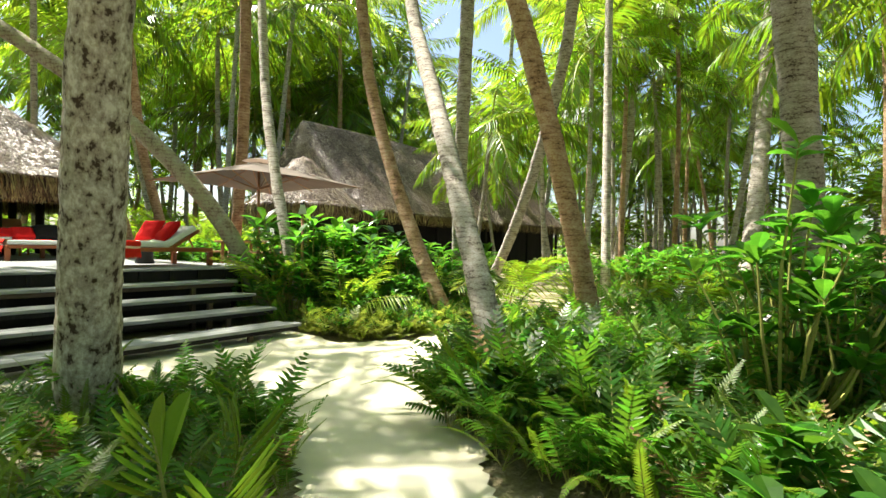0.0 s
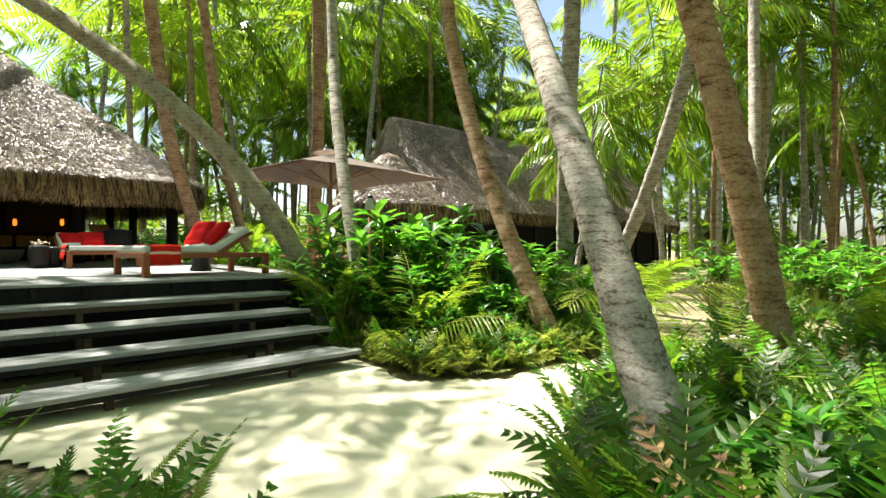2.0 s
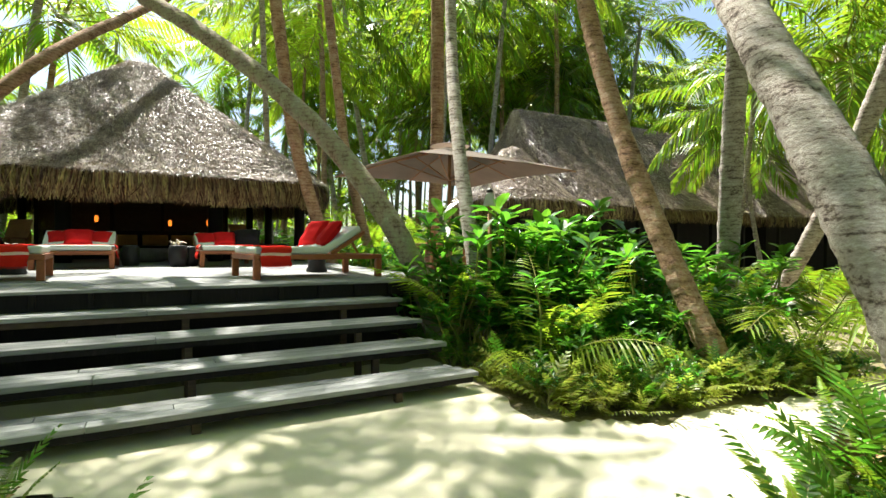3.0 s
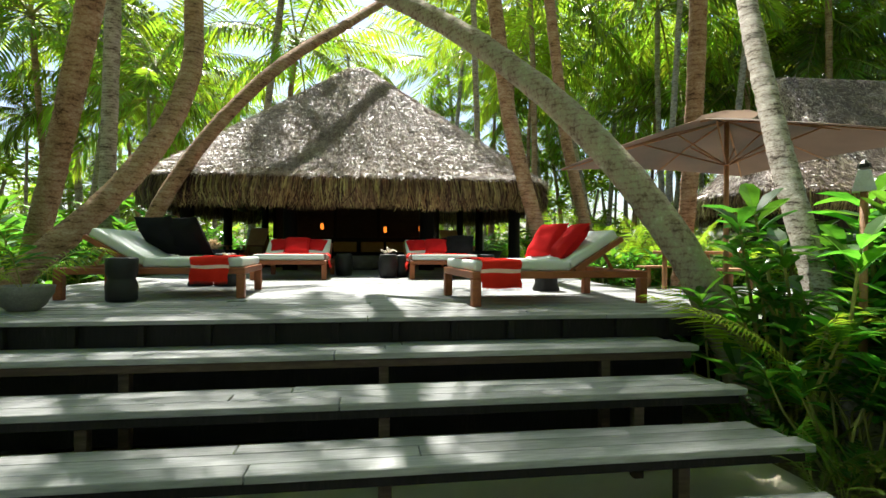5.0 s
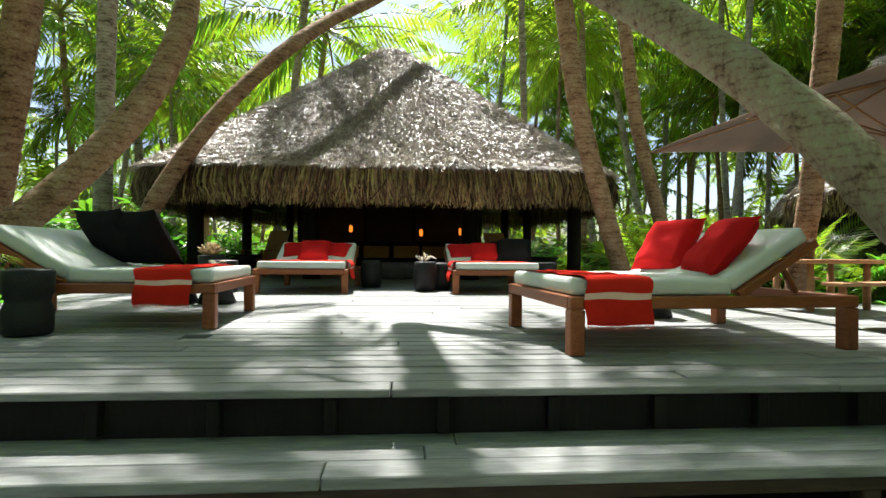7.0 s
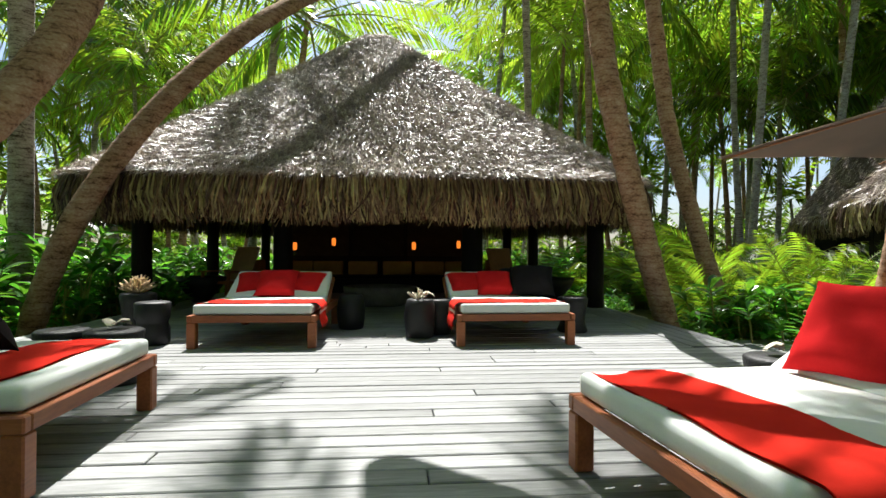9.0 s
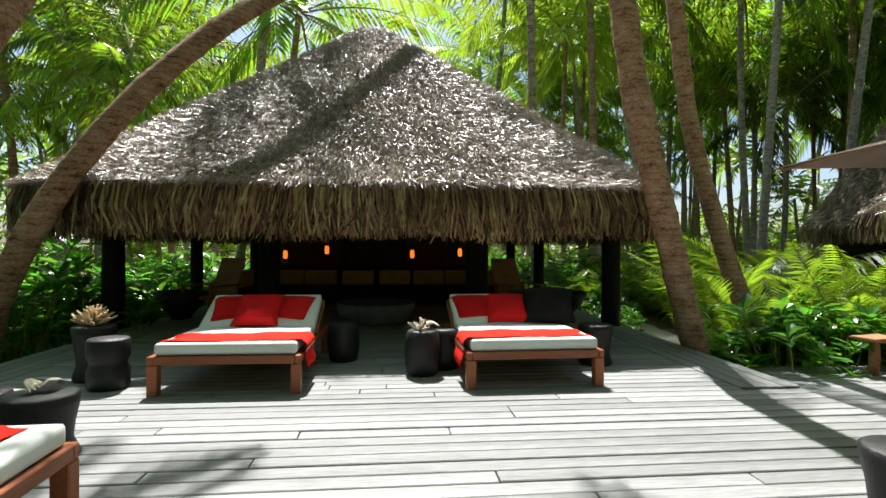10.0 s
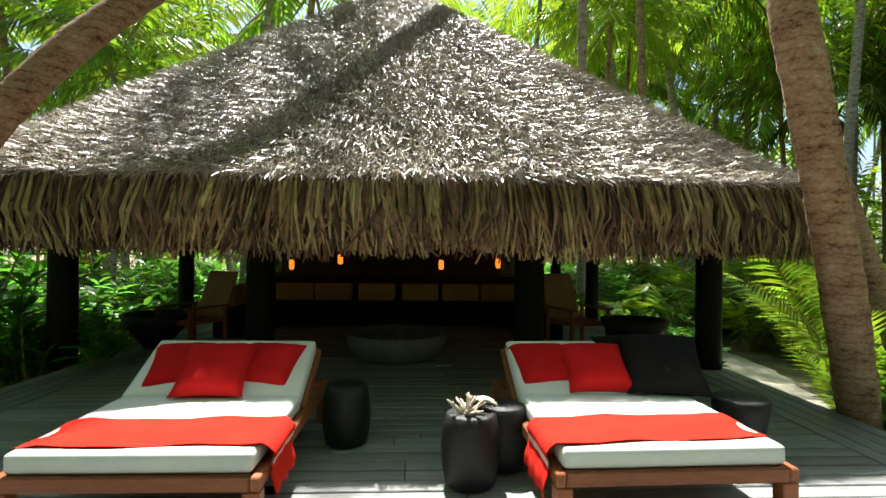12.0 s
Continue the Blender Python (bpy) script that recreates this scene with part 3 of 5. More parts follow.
# ---- thatched roofs ----
def thatch_roof(cx, cy, hx, hy, z_rim, z_top, top_x, top_y, fringe, power=4.0, strips=9000, fringes=2600, seed=1, bulge=0.0, leaf=0.45):
    """A hipped thatch: body, strewn leaf strips and a hanging eave fringe, as three meshes."""
    rng = random.Random(seed)
    sides, rings = 96, 26

    def at(a, u):
        c, s_ = math.cos(a), math.sin(a)
        k = (abs(c) ** power + abs(s_) ** power) ** (-1 / power)
        rx, ry = hx + (top_x - hx) * u, hy + (top_y - hy) * u
        z = z_rim + (z_top - z_rim) * (u + bulge * math.sin(math.pi * u))
        return Vector((cx + rx * k * c, cy + ry * k * s_, z))

    body = Soup()
    vs, fs = [], []
    for j in range(rings + 1):
        u = j / rings
        for i in range(sides):
            p = at(2 * math.pi * i / sides, u)
            p += Vector((0, 0, 0.05 * noise.noise(p * 1.3) + 0.03 * noise.noise(p * 4)))
            vs.append(p)
    for j in range(rings):
        for i in range(sides):
            a, b = j * sides + i, j * sides + (i + 1) % sides
            fs.append((a, b, b + sides, a + sides))
    k = len(vs)
    vs.append((cx, cy, z_top + 0.12))
    for i in range(sides):
        fs.append((rings * sides + i, rings * sides + (i + 1) % sides, k))
    for i in range(sides):
        p = at(2 * math.pi * i / sides, 0)
        vs.append((cx + (p.x - cx) * 0.955, cy + (p.y - cy) * 0.955, z_rim - 0.16))
    for i in range(sides):
        fs.append((k + 1 + i, k + 1 + (i + 1) % sides, (i + 1) % sides, i))
    apex = len(vs)
    vs.append((cx, cy, z_top - 0.35))
    for i in range(sides):
        fs.append((k + 1 + (i + 1) % sides, k + 1 + i, apex))
    body.add(vs, fs)
    straw = Soup()
    courses = 34
    for _ in range(strips):
        u = rng.random() ** 1.5
        a = rng.uniform(0, 6.2832) if rng.random() < 0.3 else rng.uniform(3.0, 6.42)
        u = min(max((math.floor(u * courses) + rng.gauss(0.5, 0.24)) / courses, 0.0), 0.985)
        p = at(a, u)
        down = (at(a, max(0, u - 0.03)) - at(a, u - 0.03 + 0.05)).normalized()
        tang = (at(a + 0.01, u) - at(a - 0.01, u)).normalized()
        nrm = tang.cross(down).normalized()
        if nrm.z < 0:
            nrm = -nrm
        ang = rng.gauss(0, 0.42) if rng.random() < 0.75 else rng.gauss(0, 1.1)
        d = down * math.cos(ang) + tang * math.sin(ang)
        w = (d.cross(nrm).normalized() + nrm * rng.uniform(-0.4, 0.4)) * rng.uniform(0.0018, 0.0046) * (leaf / 0.45) ** 2
        ln = leaf * rng.uniform(0.15, 0.5)
        p = p + nrm * rng.uniform(0.005, 0.05)
        tip = p + d * ln + nrm * rng.uniform(-0.03, 0.10)
        mid = p + d * ln * 0.5 + nrm * rng.uniform(0.01, 0.07)
        straw.add([p - w * 0.6, p + w * 0.6, mid + w, tip + w * 0.2, tip - w * 0.2, mid - w], [(0, 1, 2, 5), (5, 2, 3, 4)])
    hang = Soup()
    for i in range(fringes):
        a = 2 * math.pi * (i + rng.random()) / fringes
        lay = rng.random()
        p = at(a, 0.006 + 0.03 * lay) + Vector((0, 0, 0.03 + 0.05 * rng.random()))
        q = at(a, 0.0)
        tuft = noise.noise(q * 2.6)
        tang = (at(a + 0.01, 0) - at(a - 0.01, 0)).normalized()
        out = Vector((q.x - cx, q.y - cy, 0)).normalized() * (0.07 - 0.24 * lay + rng.uniform(-0.03, 0.05))
        lean = rng.gauss(0.25 * noise.noise(q * 1.1 + Vector((9, 0, 0))), 0.15) if rng.random() < 0.75 else rng.gauss(0, 0.42)
        ln = fringe * (rng.uniform(0.82, 1.04) if rng.random() < 0.8 else rng.uniform(0.45, 0.9)) * (1.0 - 0.10 * (1 - lay) + 0.09 * tuft)
        wide = rng.uniform(0.006, 0.016)
        w = tang * wide
        roll = Vector((tang.y, -tang.x, 0)) * wide * rng.uniform(-1.2, 1.2)
        bow = Vector((tang.y, -tang.x, 0)) * rng.uniform(-0.02, 0.05)
        mid = q + out * 0.7 + bow + Vector((0, 0, -ln * 0.5)) + tang * lean * ln * 0.35
        tip = q + out * 0.6 + Vector((0, 0, -ln)) + tang * lean * ln + Vector((rng.uniform(-0.05, 0.05), rng.uniform(-0.05, 0.05), 0))
        hang.add([p - w * 0.7, p + w * 0.7, mid + w + roll, tip + w * 0.6, tip - w * 0.6, mid - w - roll], [(0, 1, 2, 5), (5, 2, 3, 4)])
    return body, straw, hang


def hut():
    h = thing("thatched_hut", pose(0, 0, 0), "open-sided hut with a grey thatched hip roof on dark posts", "hut")
    body, straw, hang = thatch_roof(-0.5, 16.05, 4.6, 4.28, 2.98, 6.56, 0.14, 0.14, 0.66, power=6.0, strips=140000, fringes=9500, seed=4)
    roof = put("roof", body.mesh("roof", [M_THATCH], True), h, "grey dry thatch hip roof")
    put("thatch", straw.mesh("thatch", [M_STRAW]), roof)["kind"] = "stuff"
    put("eave_fringe", hang.mesh("eave_fringe", [M_FRINGE]), roof, "tan hanging leaf-tip eave fringe")["kind"] = "stuff"
    # posts
    for x, y, r in ((-4.35, 13.9, 0.16), (3.47, 13.75, 0.15), (-2.0, 13.9, 0.17), (1.29, 13.9, 0.19), (-4.3, 17.0, 0.13), (3.4, 18.0, 0.13), (-3.7, 19.2, 0.12), (2.95, 19.2, 0.12)):
        part("post", lathe([(r * 1.02, 0), (r, 0.5), (r * 0.98, 1.2), (r * 0.95, 2.0)], 12, 0.015, int(x * 10) + 60), M_DARKWOOD, h, smooth=True).location = (x, y, DECK)
    part("eave_beam", block(-4.5, 3.6, 13.82, 13.98, 2.72, 2.92, 0.01), M_DARKWOOD, h)
    part("eave_beam", block(-4.43, -4.27, 13.98, 19.2, 2.72, 2.92, 0.01), M_DARKWOOD, h)
    part("eave_beam", block(3.38, 3.54, 13.98, 19.2, 2.72, 2.92, 0.01), M_DARKWOOD, h)
    # rear screen of split cane with narrow slits
    screen = put("rear_screen", None, h)
    z = 1.0
    rng = random.Random(9)
    while z < 2.86:
        part("slat", block(-3.2, 2.1, 18.28, 18.31, z, z + 0.054, 0.0), M_WOVEN, screen)
        z += 0.056
    part("backing", block(-2.7, 1.6, 18.33, 18.36, 1.0, 3.4, 0), M_DARKWOOD, screen)
    for x in (-3.2, -1.3, 0.1, 2.05):
        part("screen_post", block(x - 0.05, x + 0.05, 18.2, 18.27, 1.0, 3.1, 0.005), M_DARKWOOD, screen)
    return h


hut()


def rear_sofa():
    s = thing("bench_sofa", pose(-0.55, 17.0, DECK), "long built-in dark bench with ochre back cushions", "sofa")
    part("base", block(-2.45, 2.45, 0.1, 1.1, 0.0, 0.32, 0.01), M_DARKWOOD, s)
    part("seat_pad", block(-2.42, 2.42, 0.12, 0.85, 0.325, 0.398, 0.03, 2), M_BLACK, s, "black seat pad")
    part("back", block(-2.45, 2.45, 1.0, 1.08, 0.345, 0.86, 0.01), M_DARKWOOD, s)
    for i, x in enumerate((-2.0, -1.25, -0.4, 0.45, 1.25, 2.0)):
        c = part("back_cushion", block(x - 0.36, x + 0.36, 0.72, 0.9, 0.40, 0.73, 0.05, 3), M_OCHRE, s, "ochre cotton cushion", smooth=True)
        c.rotation_euler[0] = 0.0
    for sx in (-1, 1):
        part("arm_bench", block(sx * 2.4 - 0.35, sx * 2.4 + 0.35, -1.3, 0.08, 0.0, 0.34, 0.01), M_DARKWOOD, s)
        part("side_pad", block(sx * 2.4 - 0.33, sx * 2.4 + 0.33, -1.28, 0.06, 0.345, 0.44, 0.03, 2), M_BLACK, s, "black seat pad")
        part("side_cushion", block(sx * 2.62 - 0.09, sx * 2.62 + 0.09, -0.9, -0.1, 0.445, 0.78, 0.05, 3), M_OCHRE, s, "ochre cotton cushion", smooth=True)


rear_sofa()


def lamp(x, y, z):
    t = thing("hanging_lantern", pose(x, y, z), "small lit amber lantern hanging in the dark hut", "lantern", "lanterns under the roof")
    part("glass", lathe([(0.035, 0), (0.05, 0.04), (0.05, 0.15), (0.035, 0.19)], 10), M_GLOW, t, "glowing amber glass", smooth=True)
    part("cap", lathe([(0.055, 0.19), (0.03, 0.215), (0.01, 0.23)], 10), M_METAL, t)
    part("cord", lathe([(0.006, 0.23), (0.006, 1.4)], 5), M_METAL, t)


for lx, ly, lz in ((-2.6, 17.7, 2.0), (-1.66, 17.7, 2.11), (0.31, 17.7, 2.02), (1.43, 17.7, 2.06)):
    lamp(lx, ly, lz)


def stone_basin():
    t = thing("fire_bowl", pose(-0.35, 14.25, DECK), "low round grey stone fire bowl on the deck", "fire bowl")
    part("bowl", lathe([(0.42, 0), (0.55, 0.06), (0.63, 0.2), (0.66, 0.34), (0.60, 0.34), (0.52, 0.2), (0.2, 0.16)], 28, 0.008), M_STONE, t, smooth=True)


stone_basin()


def armchair(x, y, rz):
    t = thing("reclining_armchair", pose(x, y, DECK, 0, 0, rz), "brown wooden reclining armchair in the hut's shade", "armchair", "armchairs in the hut")
    part("seat", block(-0.3, 0.3, -0.3, 0.3, 0.34, 0.40, 0.01), M_TEAKX, t)
    b = part("backrest", block(-0.28, 0.28, 0, 0.04, 0, 0.75, 0.01), M_LOG, t)
    b.location, b.rotation_euler = (0, 0.28, 0.36), (radians(-22), 0, 0)
    for sx in (-0.31, 0.31):
        part("armrest", block(sx - 0.04, sx + 0.04, -0.38, 0.36, 0.56, 0.59, 0.006), M_TEAK, t)
        for sy in (-0.3, 0.3):
            part("leg", block(sx - 0.025, sx + 0.025, sy - 0.025, sy + 0.025, 0, 0.56, 0.004), M_TEAK, t)


armchair(-3.3, 15.0, -25)
armchair(2.25, 15.1, 20)


def black_bowl(x, y):
    t = thing("planter_bowl", pose(x, y, DECK), "large black carved bowl on a short foot", "bowl")
    part("bowl", lathe([(0.16, 0), (0.18, 0.06), (0.38, 0.3), (0.46, 0.48), (0.41, 0.48), (0.2, 0.3)], 24, 0.01), M_STUMP, t, smooth=True)


black_bowl(-3.75, 14.9)
black_bowl(2.9, 14.6)

# ---- loungers ----
def pillow_mesh(size, puff, mat, seed):
    rng = random.Random(seed)
    s = Soup()
    n = 12
    ph = rng.uniform(0, 6)
    for sgn in (1, -1):
        vs, fs = [], []
        for j in range(n + 1):
            for i in range(n + 1):
                u, v = 2 * i / n - 1, 2 * j / n - 1
                pull = 1 - 0.09 * (1 - abs(u) ** 2) * abs(v) ** 3
                pullv = 1 - 0.09 * (1 - abs(v) ** 2) * abs(u) ** 3
                h = puff * (max(0, 1 - u ** 4) * max(0, 1 - v ** 4)) ** 0.55
                h += 0.012 * noise.noise(Vector((u * 2.5, v * 2.5, ph))) * (1 - u * u) * (1 - v * v) * 3
                vs.append((size / 2 * u * pullv, sgn * h, size / 2 + size / 2 * v * pull))
        for j in range(n):
            for i in range(n):
                a = j * (n + 1) + i
                q = (a, a + 1, a + n + 2, a + n + 1)
                fs.append(q if sgn < 0 else q[::-1])
        s.add(vs, fs)
    return s.mesh("pillow", [mat], True)


P_RED = [pillow_mesh(0.47, 0.085, M_RED, k) for k in range(3)]
P_BLACK = [pillow_mesh(0.55, 0.09, M_BLACK, 5 + k) for k in range(2)]

LEN, WID, HINGE, BACK = 1.88, 1.24, 1.05, 0.62


def rounded_pad(x0, x1, y0, y1, z0, z1):
    return block(x0, x1, y0, y1, z0, z1, 0.04, 3)


def build_lounger(angle):
    t = thing("sun_lounger", pose(0, 0, 0), "double teak sun lounger with a pale canvas mattress", "lounger", "loungers on the deck")
    hw = WID / 2
    for sx in (-1, 1):
        for y in (0.0, LEN - 0.09):
            part("leg", block(sx * hw - (0.085 if sx > 0 else 0), sx * hw + (0.085 if sx < 0 else 0), y, y + 0.09, 0, 0.30, 0.008), M_TEAKX, t)
        part("side_rail", block(sx * hw - (0.05 if sx > 0 else 0), sx * hw + (0.05 if sx < 0 else 0), 0.0, LEN, 0.302, 0.385, 0.008), M_TEAK, t)
    part("foot_rail", block(-hw + 0.052, hw - 0.052, 0.0, 0.05, 0.302, 0.385, 0.006), M_TEAKX, t)
    part("head_rail", block(-hw + 0.052, hw - 0.052, LEN - 0.05, LEN, 0.302, 0.385, 0.006), M_TEAKX, t)
    for k in range(8):
        y = 0.10 + k * 0.12
        part("slat", block(-hw + 0.052, hw - 0.052, y, y + 0.085, 0.352, 0.372, 0.003), M_TEAKX, t)
    part("mattress", rounded_pad(-hw + 0.045, hw - 0.045, 0.03, HINGE, 0.388, 0.505), M_PALECLOTH, t, "pale grey-green canvas mattress", smooth=True)
    back = put("backrest", None, t, "", pose(0, HINGE, 0.40, angle))
    part("back_frame", block(-hw + 0.02, -hw + 0.07, 0.02, BACK + 0.02, -0.06, 0.0, 0.005), M_TEAK, back)
    part("back_frame", block(hw - 0.07, hw - 0.02, 0.02, BACK + 0.02, -0.06, 0.0, 0.005), M_TEAK, back)
    for k in range(4):
        part("back_slat", block(-hw + 0.072, hw - 0.072, 0.06 + 0.13 * k, 0.15 + 0.13 * k, -0.035, -0.012, 0.003), M_TEAKX, back)
    part("back_mattress", rounded_pad(-hw + 0.045, hw - 0.045, 0.01, BACK, 0.004, 0.118), M_PALECLOTH, back, "pale grey-green canvas back pad", smooth=True)
    part("prop", block(-hw + 0.1, -hw + 0.13, 0.4, 0.43, -0.30, -0.065, 0.003), M_TEAK, back)
    part("prop", block(hw - 0.13, hw - 0.1, 0.4, 0.43, -0.30, -0.065, 0.003), M_TEAK, back)
    return t


LB = pose(-1.375, 9.96, DECK, 0, 0, 0.5)
LC = pose(1.27, 10.02, DECK, 0, 0, 2.5)
LR = pose(0.925, 6.44, DECK, 0, 0, -84.5)
LL = pose(-1.34, 7.44, DECK, 0, 0, 94.0)
LOW, HIGH = build_lounger(28.5), build_lounger(32.0)
SQUAT = Matrix.Diagonal((1, 0.97, 0.85, 1))
for lounger in (LOW, HIGH):
    for o in lounger.children_recursive:
        o.location = SQUAT @ o.location
    for me in {o.data for o in lounger.children_recursive if o.type == "MESH"}:
        me.transform(SQUAT)
LOW.matrix_basis, HIGH.matrix_basis = LB, LR
copy_thing(LOW, LC)
copy_thing(HIGH, LL)
LB, LC, LR, LL = (m @ pose(0, 0, -0.073) for m in (LB, LC, LR, LL))


def throw(m, drape, y0, y1, skew, over, seed):
    """A red throw across the mattress whose end hangs over one side."""
    t = thing("throw_blanket", m, "folded scarlet throw with a pale stripe draped over the mattress", "blanket", "red throws")
    hw = WID / 2
    path = [(-drape * (hw - 0.05), 0.50, 0)]
    for k in range(1, 12):
        x = -drape * (hw - 0.05) + drape * (2 * hw - 0.07) * k / 11
        path.append((x, 0.513 + 0.004 * math.sin(k * 1.7 + seed), 0))
    path.append((drape * (hw + 0.008), 0.495, 0))
    for k in range(1, 8):
        path.append((drape * (hw + 0.022 + 0.012 * math.sin(k + seed)), 0.495 - over * k / 7, k))
    nv = 12
    for slot_name, mat, want in (("cloth", M_TOWEL, False), ("stripe", M_STRIPE, True)):
        s = Soup()
        vs = []
        for i, (x, z, k) in enumerate(path):
            for j in range(nv + 1):
                v = j / nv
                y = y0 + (y1 - y0) * v + skew * (x / hw) + 0.012 * math.sin(i * 0.9 + seed)
                fold = 0.014 * math.sin(v * 9 + seed) * (k / 7)
                vs.append((x + drape * abs(fold), y, z + 0.004 * math.sin(v * 7 + i * 0.6 + seed)))
        low = [(p[0] - (0.0 if q[2] == 0 else drape * 0.008), p[1], p[2] - (0.008 if q[2] == 0 else 0)) for q, row in zip(path, range(len(path))) for p in vs[row * (nv + 1):(row + 1) * (nv + 1)]]
        fs = []
        n = len(vs)
        for i in range(len(path) - 1):
            stripe = path[i][2] in (2,)
            if stripe != want:
                continue
            for j in range(nv):
                a = i * (nv + 1) + j
                fs.append((a, a + 1, a + nv + 2, a + nv + 1))
                fs.append((n + a, n + a + nv + 1, n + a + nv + 2, n + a + 1))
        s.add(vs + low, fs)
        if not want:
            last = (len(path) - 1) * (nv + 1)
            for j in range(nv * 3):
                v = j / (nv * 3)
                p = Vector(vs[last + min(nv, int(v * nv))])
                p.y = vs[last][1] + (vs[last + nv][1] - vs[last][1]) * v
                s.add([p, p + Vector((0, 0.006, 0)), p + Vector((0, 0.004, -0.03)), p + Vector((0, 0.002, -0.03))], [(0, 1, 2, 3)])
        put(slot_name, s.mesh(slot_name, [mat], True), t, "pale pink woven stripe" if want else "")


throw(LB, 1, 0.11, 0.53, 0.02, 0.22, 1)
throw(LC, -1, 0.12, 0.53, 0.03, 0.24, 2)
throw(LR, 1, 0.08, 0.47, 0.0, 0.25, 3)
throw(LL, -1, 0.16, 0.54, 0.0, 0.24, 4)


def cushion(m, x, y, mesh, lean, spin, label, lift=0.515):
    o = put("scatter_cushion", mesh, None, "", m @ pose(x, y, lift, lean, 0, spin))
    tagged(o, label, "cushion", "cushions on the loungers")


for lm, x, y, me, lean, spin in (
        (LB, -0.27, HINGE + 0.03, P_RED[0], -60, 10), (LB, 0.25, HINGE + 0.03, P_RED[1], -60, -8), (LB, -0.01, HINGE - 0.14, P_RED[2], -54, 2),
        (LC, -0.32, HINGE + 0.03, P_RED[1], -60, 5), (LC, 0.0, HINGE - 0.08, P_RED[0], -56, -3),
        (LR, -0.22, HINGE - 0.06, P_RED[2], -34, 14), (LR, 0.25, HINGE - 0.06, P_RED[0], -40, -12)):
    cushion(lm, x, y, me, lean, spin, "plump red cotton cushion leaning on the lounger's back")
for lm, x, y, me, lean, spin in ((LC, 0.33, HINGE + 0.0, P_BLACK[0], -58, -6), (LC, 0.42, HINGE - 0.16, P_BLACK[1], -52, -14), (LL, 0.32, HINGE - 0.06, P_BLACK[0], -34, 62), (LL, 0.24, HINGE - 0.33, P_BLACK[1], -36, 66)):
    cushion(lm, x, y, me, lean, spin, "large black cotton cushion leaning on the lounger's back")

# ---- stools and small things ----
BARREL = [(0.125, 0), (0.15, 0.015), (0.17, 0.12), (0.178, 0.24), (0.165, 0.36), (0.15, 0.42), (0.135, 0.43)]
WAIST = [(0.15, 0), (0.17, 0.02), (0.172, 0.16), (0.15, 0.21), (0.148, 0.235), (0.17, 0.28), (0.172, 0.42), (0.155, 0.435)]
DRUM = [(0.17, 0), (0.185, 0.02), (0.15, 0.12), (0.16, 0.22), (0.185, 0.35), (0.19, 0.41), (0.17, 0.425)]


def stool(x, y, profile, k=1.0, seed=1, tall=1.0):
    t = thing("carved_stool", pose(x, y, DECK), "black carved wooden stump stool on the deck", "stool", "black stump stools")
    part("body", lathe([(r * k, z * tall) for r, z in profile], 22, 0.012, seed), M_STUMP, t, smooth=True)


stool(0.29, 10.62, BARREL, 1.0, 2)
stool(0.52, 10.86, BARREL, 0.95, 3, 0.95)
stool(-0.55, 11.28, BARREL, 0.98, 4)
stool(2.16, 10.98, DRUM, 0.98, 5)
stool(-2.46, 10.28, WAIST, 0.98, 6)
stool(-2.77, 10.62, DRUM, 0.98, 7, 1.18)
stool(-1.98, 8.70, DRUM, 1.05, 8, 0.9)
stool(-2.36, 8.72, DRUM, 0.95, 9, 0.9)
stool(-2.42, 6.60, WAIST, 0.85, 10)
stool(2.28, 7.62, DRUM, 0.95, 11, 0.86)


def coral(x, y, z, seed, mat, label, twigs=40, size=0.16, dome=0.55):
    rng = random.Random(seed)
    s = Soup()
    for i in range(twigs):
        a, e = rng.uniform(0, 6.283), rng.uniform(0.15, 1.45)
        d = Vector((math.cos(a) * math.cos(e), math.sin(a) * math.cos(e), math.sin(e) * dome + 0.1))
        p0 = d * size * 0.15
        p1 = d * size * rng.uniform(0.5, 0.75) + Vector((0, 0, 0.01))
        p2 = p1 + (d + Vector((rng.uniform(-0.7, 0.7), rng.uniform(-0.7, 0.7), rng.uniform(-0.1, 0.7)))).normalized() * size * 0.4
        tube(s, [p0, p1, p2], [size * 0.085, size * 0.065, size * 0.035], 5)
        p3 = p1 + (d + Vector((rng.uniform(-0.9, 0.9), rng.uniform(-0.9, 0.9), 0.2))).normalized() * size * 0.3
        tube(s, [p1, p3], [size * 0.055, size * 0.03], 5)
    o = put("coral", s.mesh("coral", [mat], True), None, "", pose(x, y, z))
    tagged(o, label, "coral")


coral(-2.77, 10.62, DECK + 0.49, 3, M_DRIFT, "tan branching dried coral on a black stool", 60, 0.2, 0.75)
coral(0.25, 10.58, DECK + 0.42, 4, M_CORAL, "white finger coral on a black stool", 14, 0.13, 0.9)


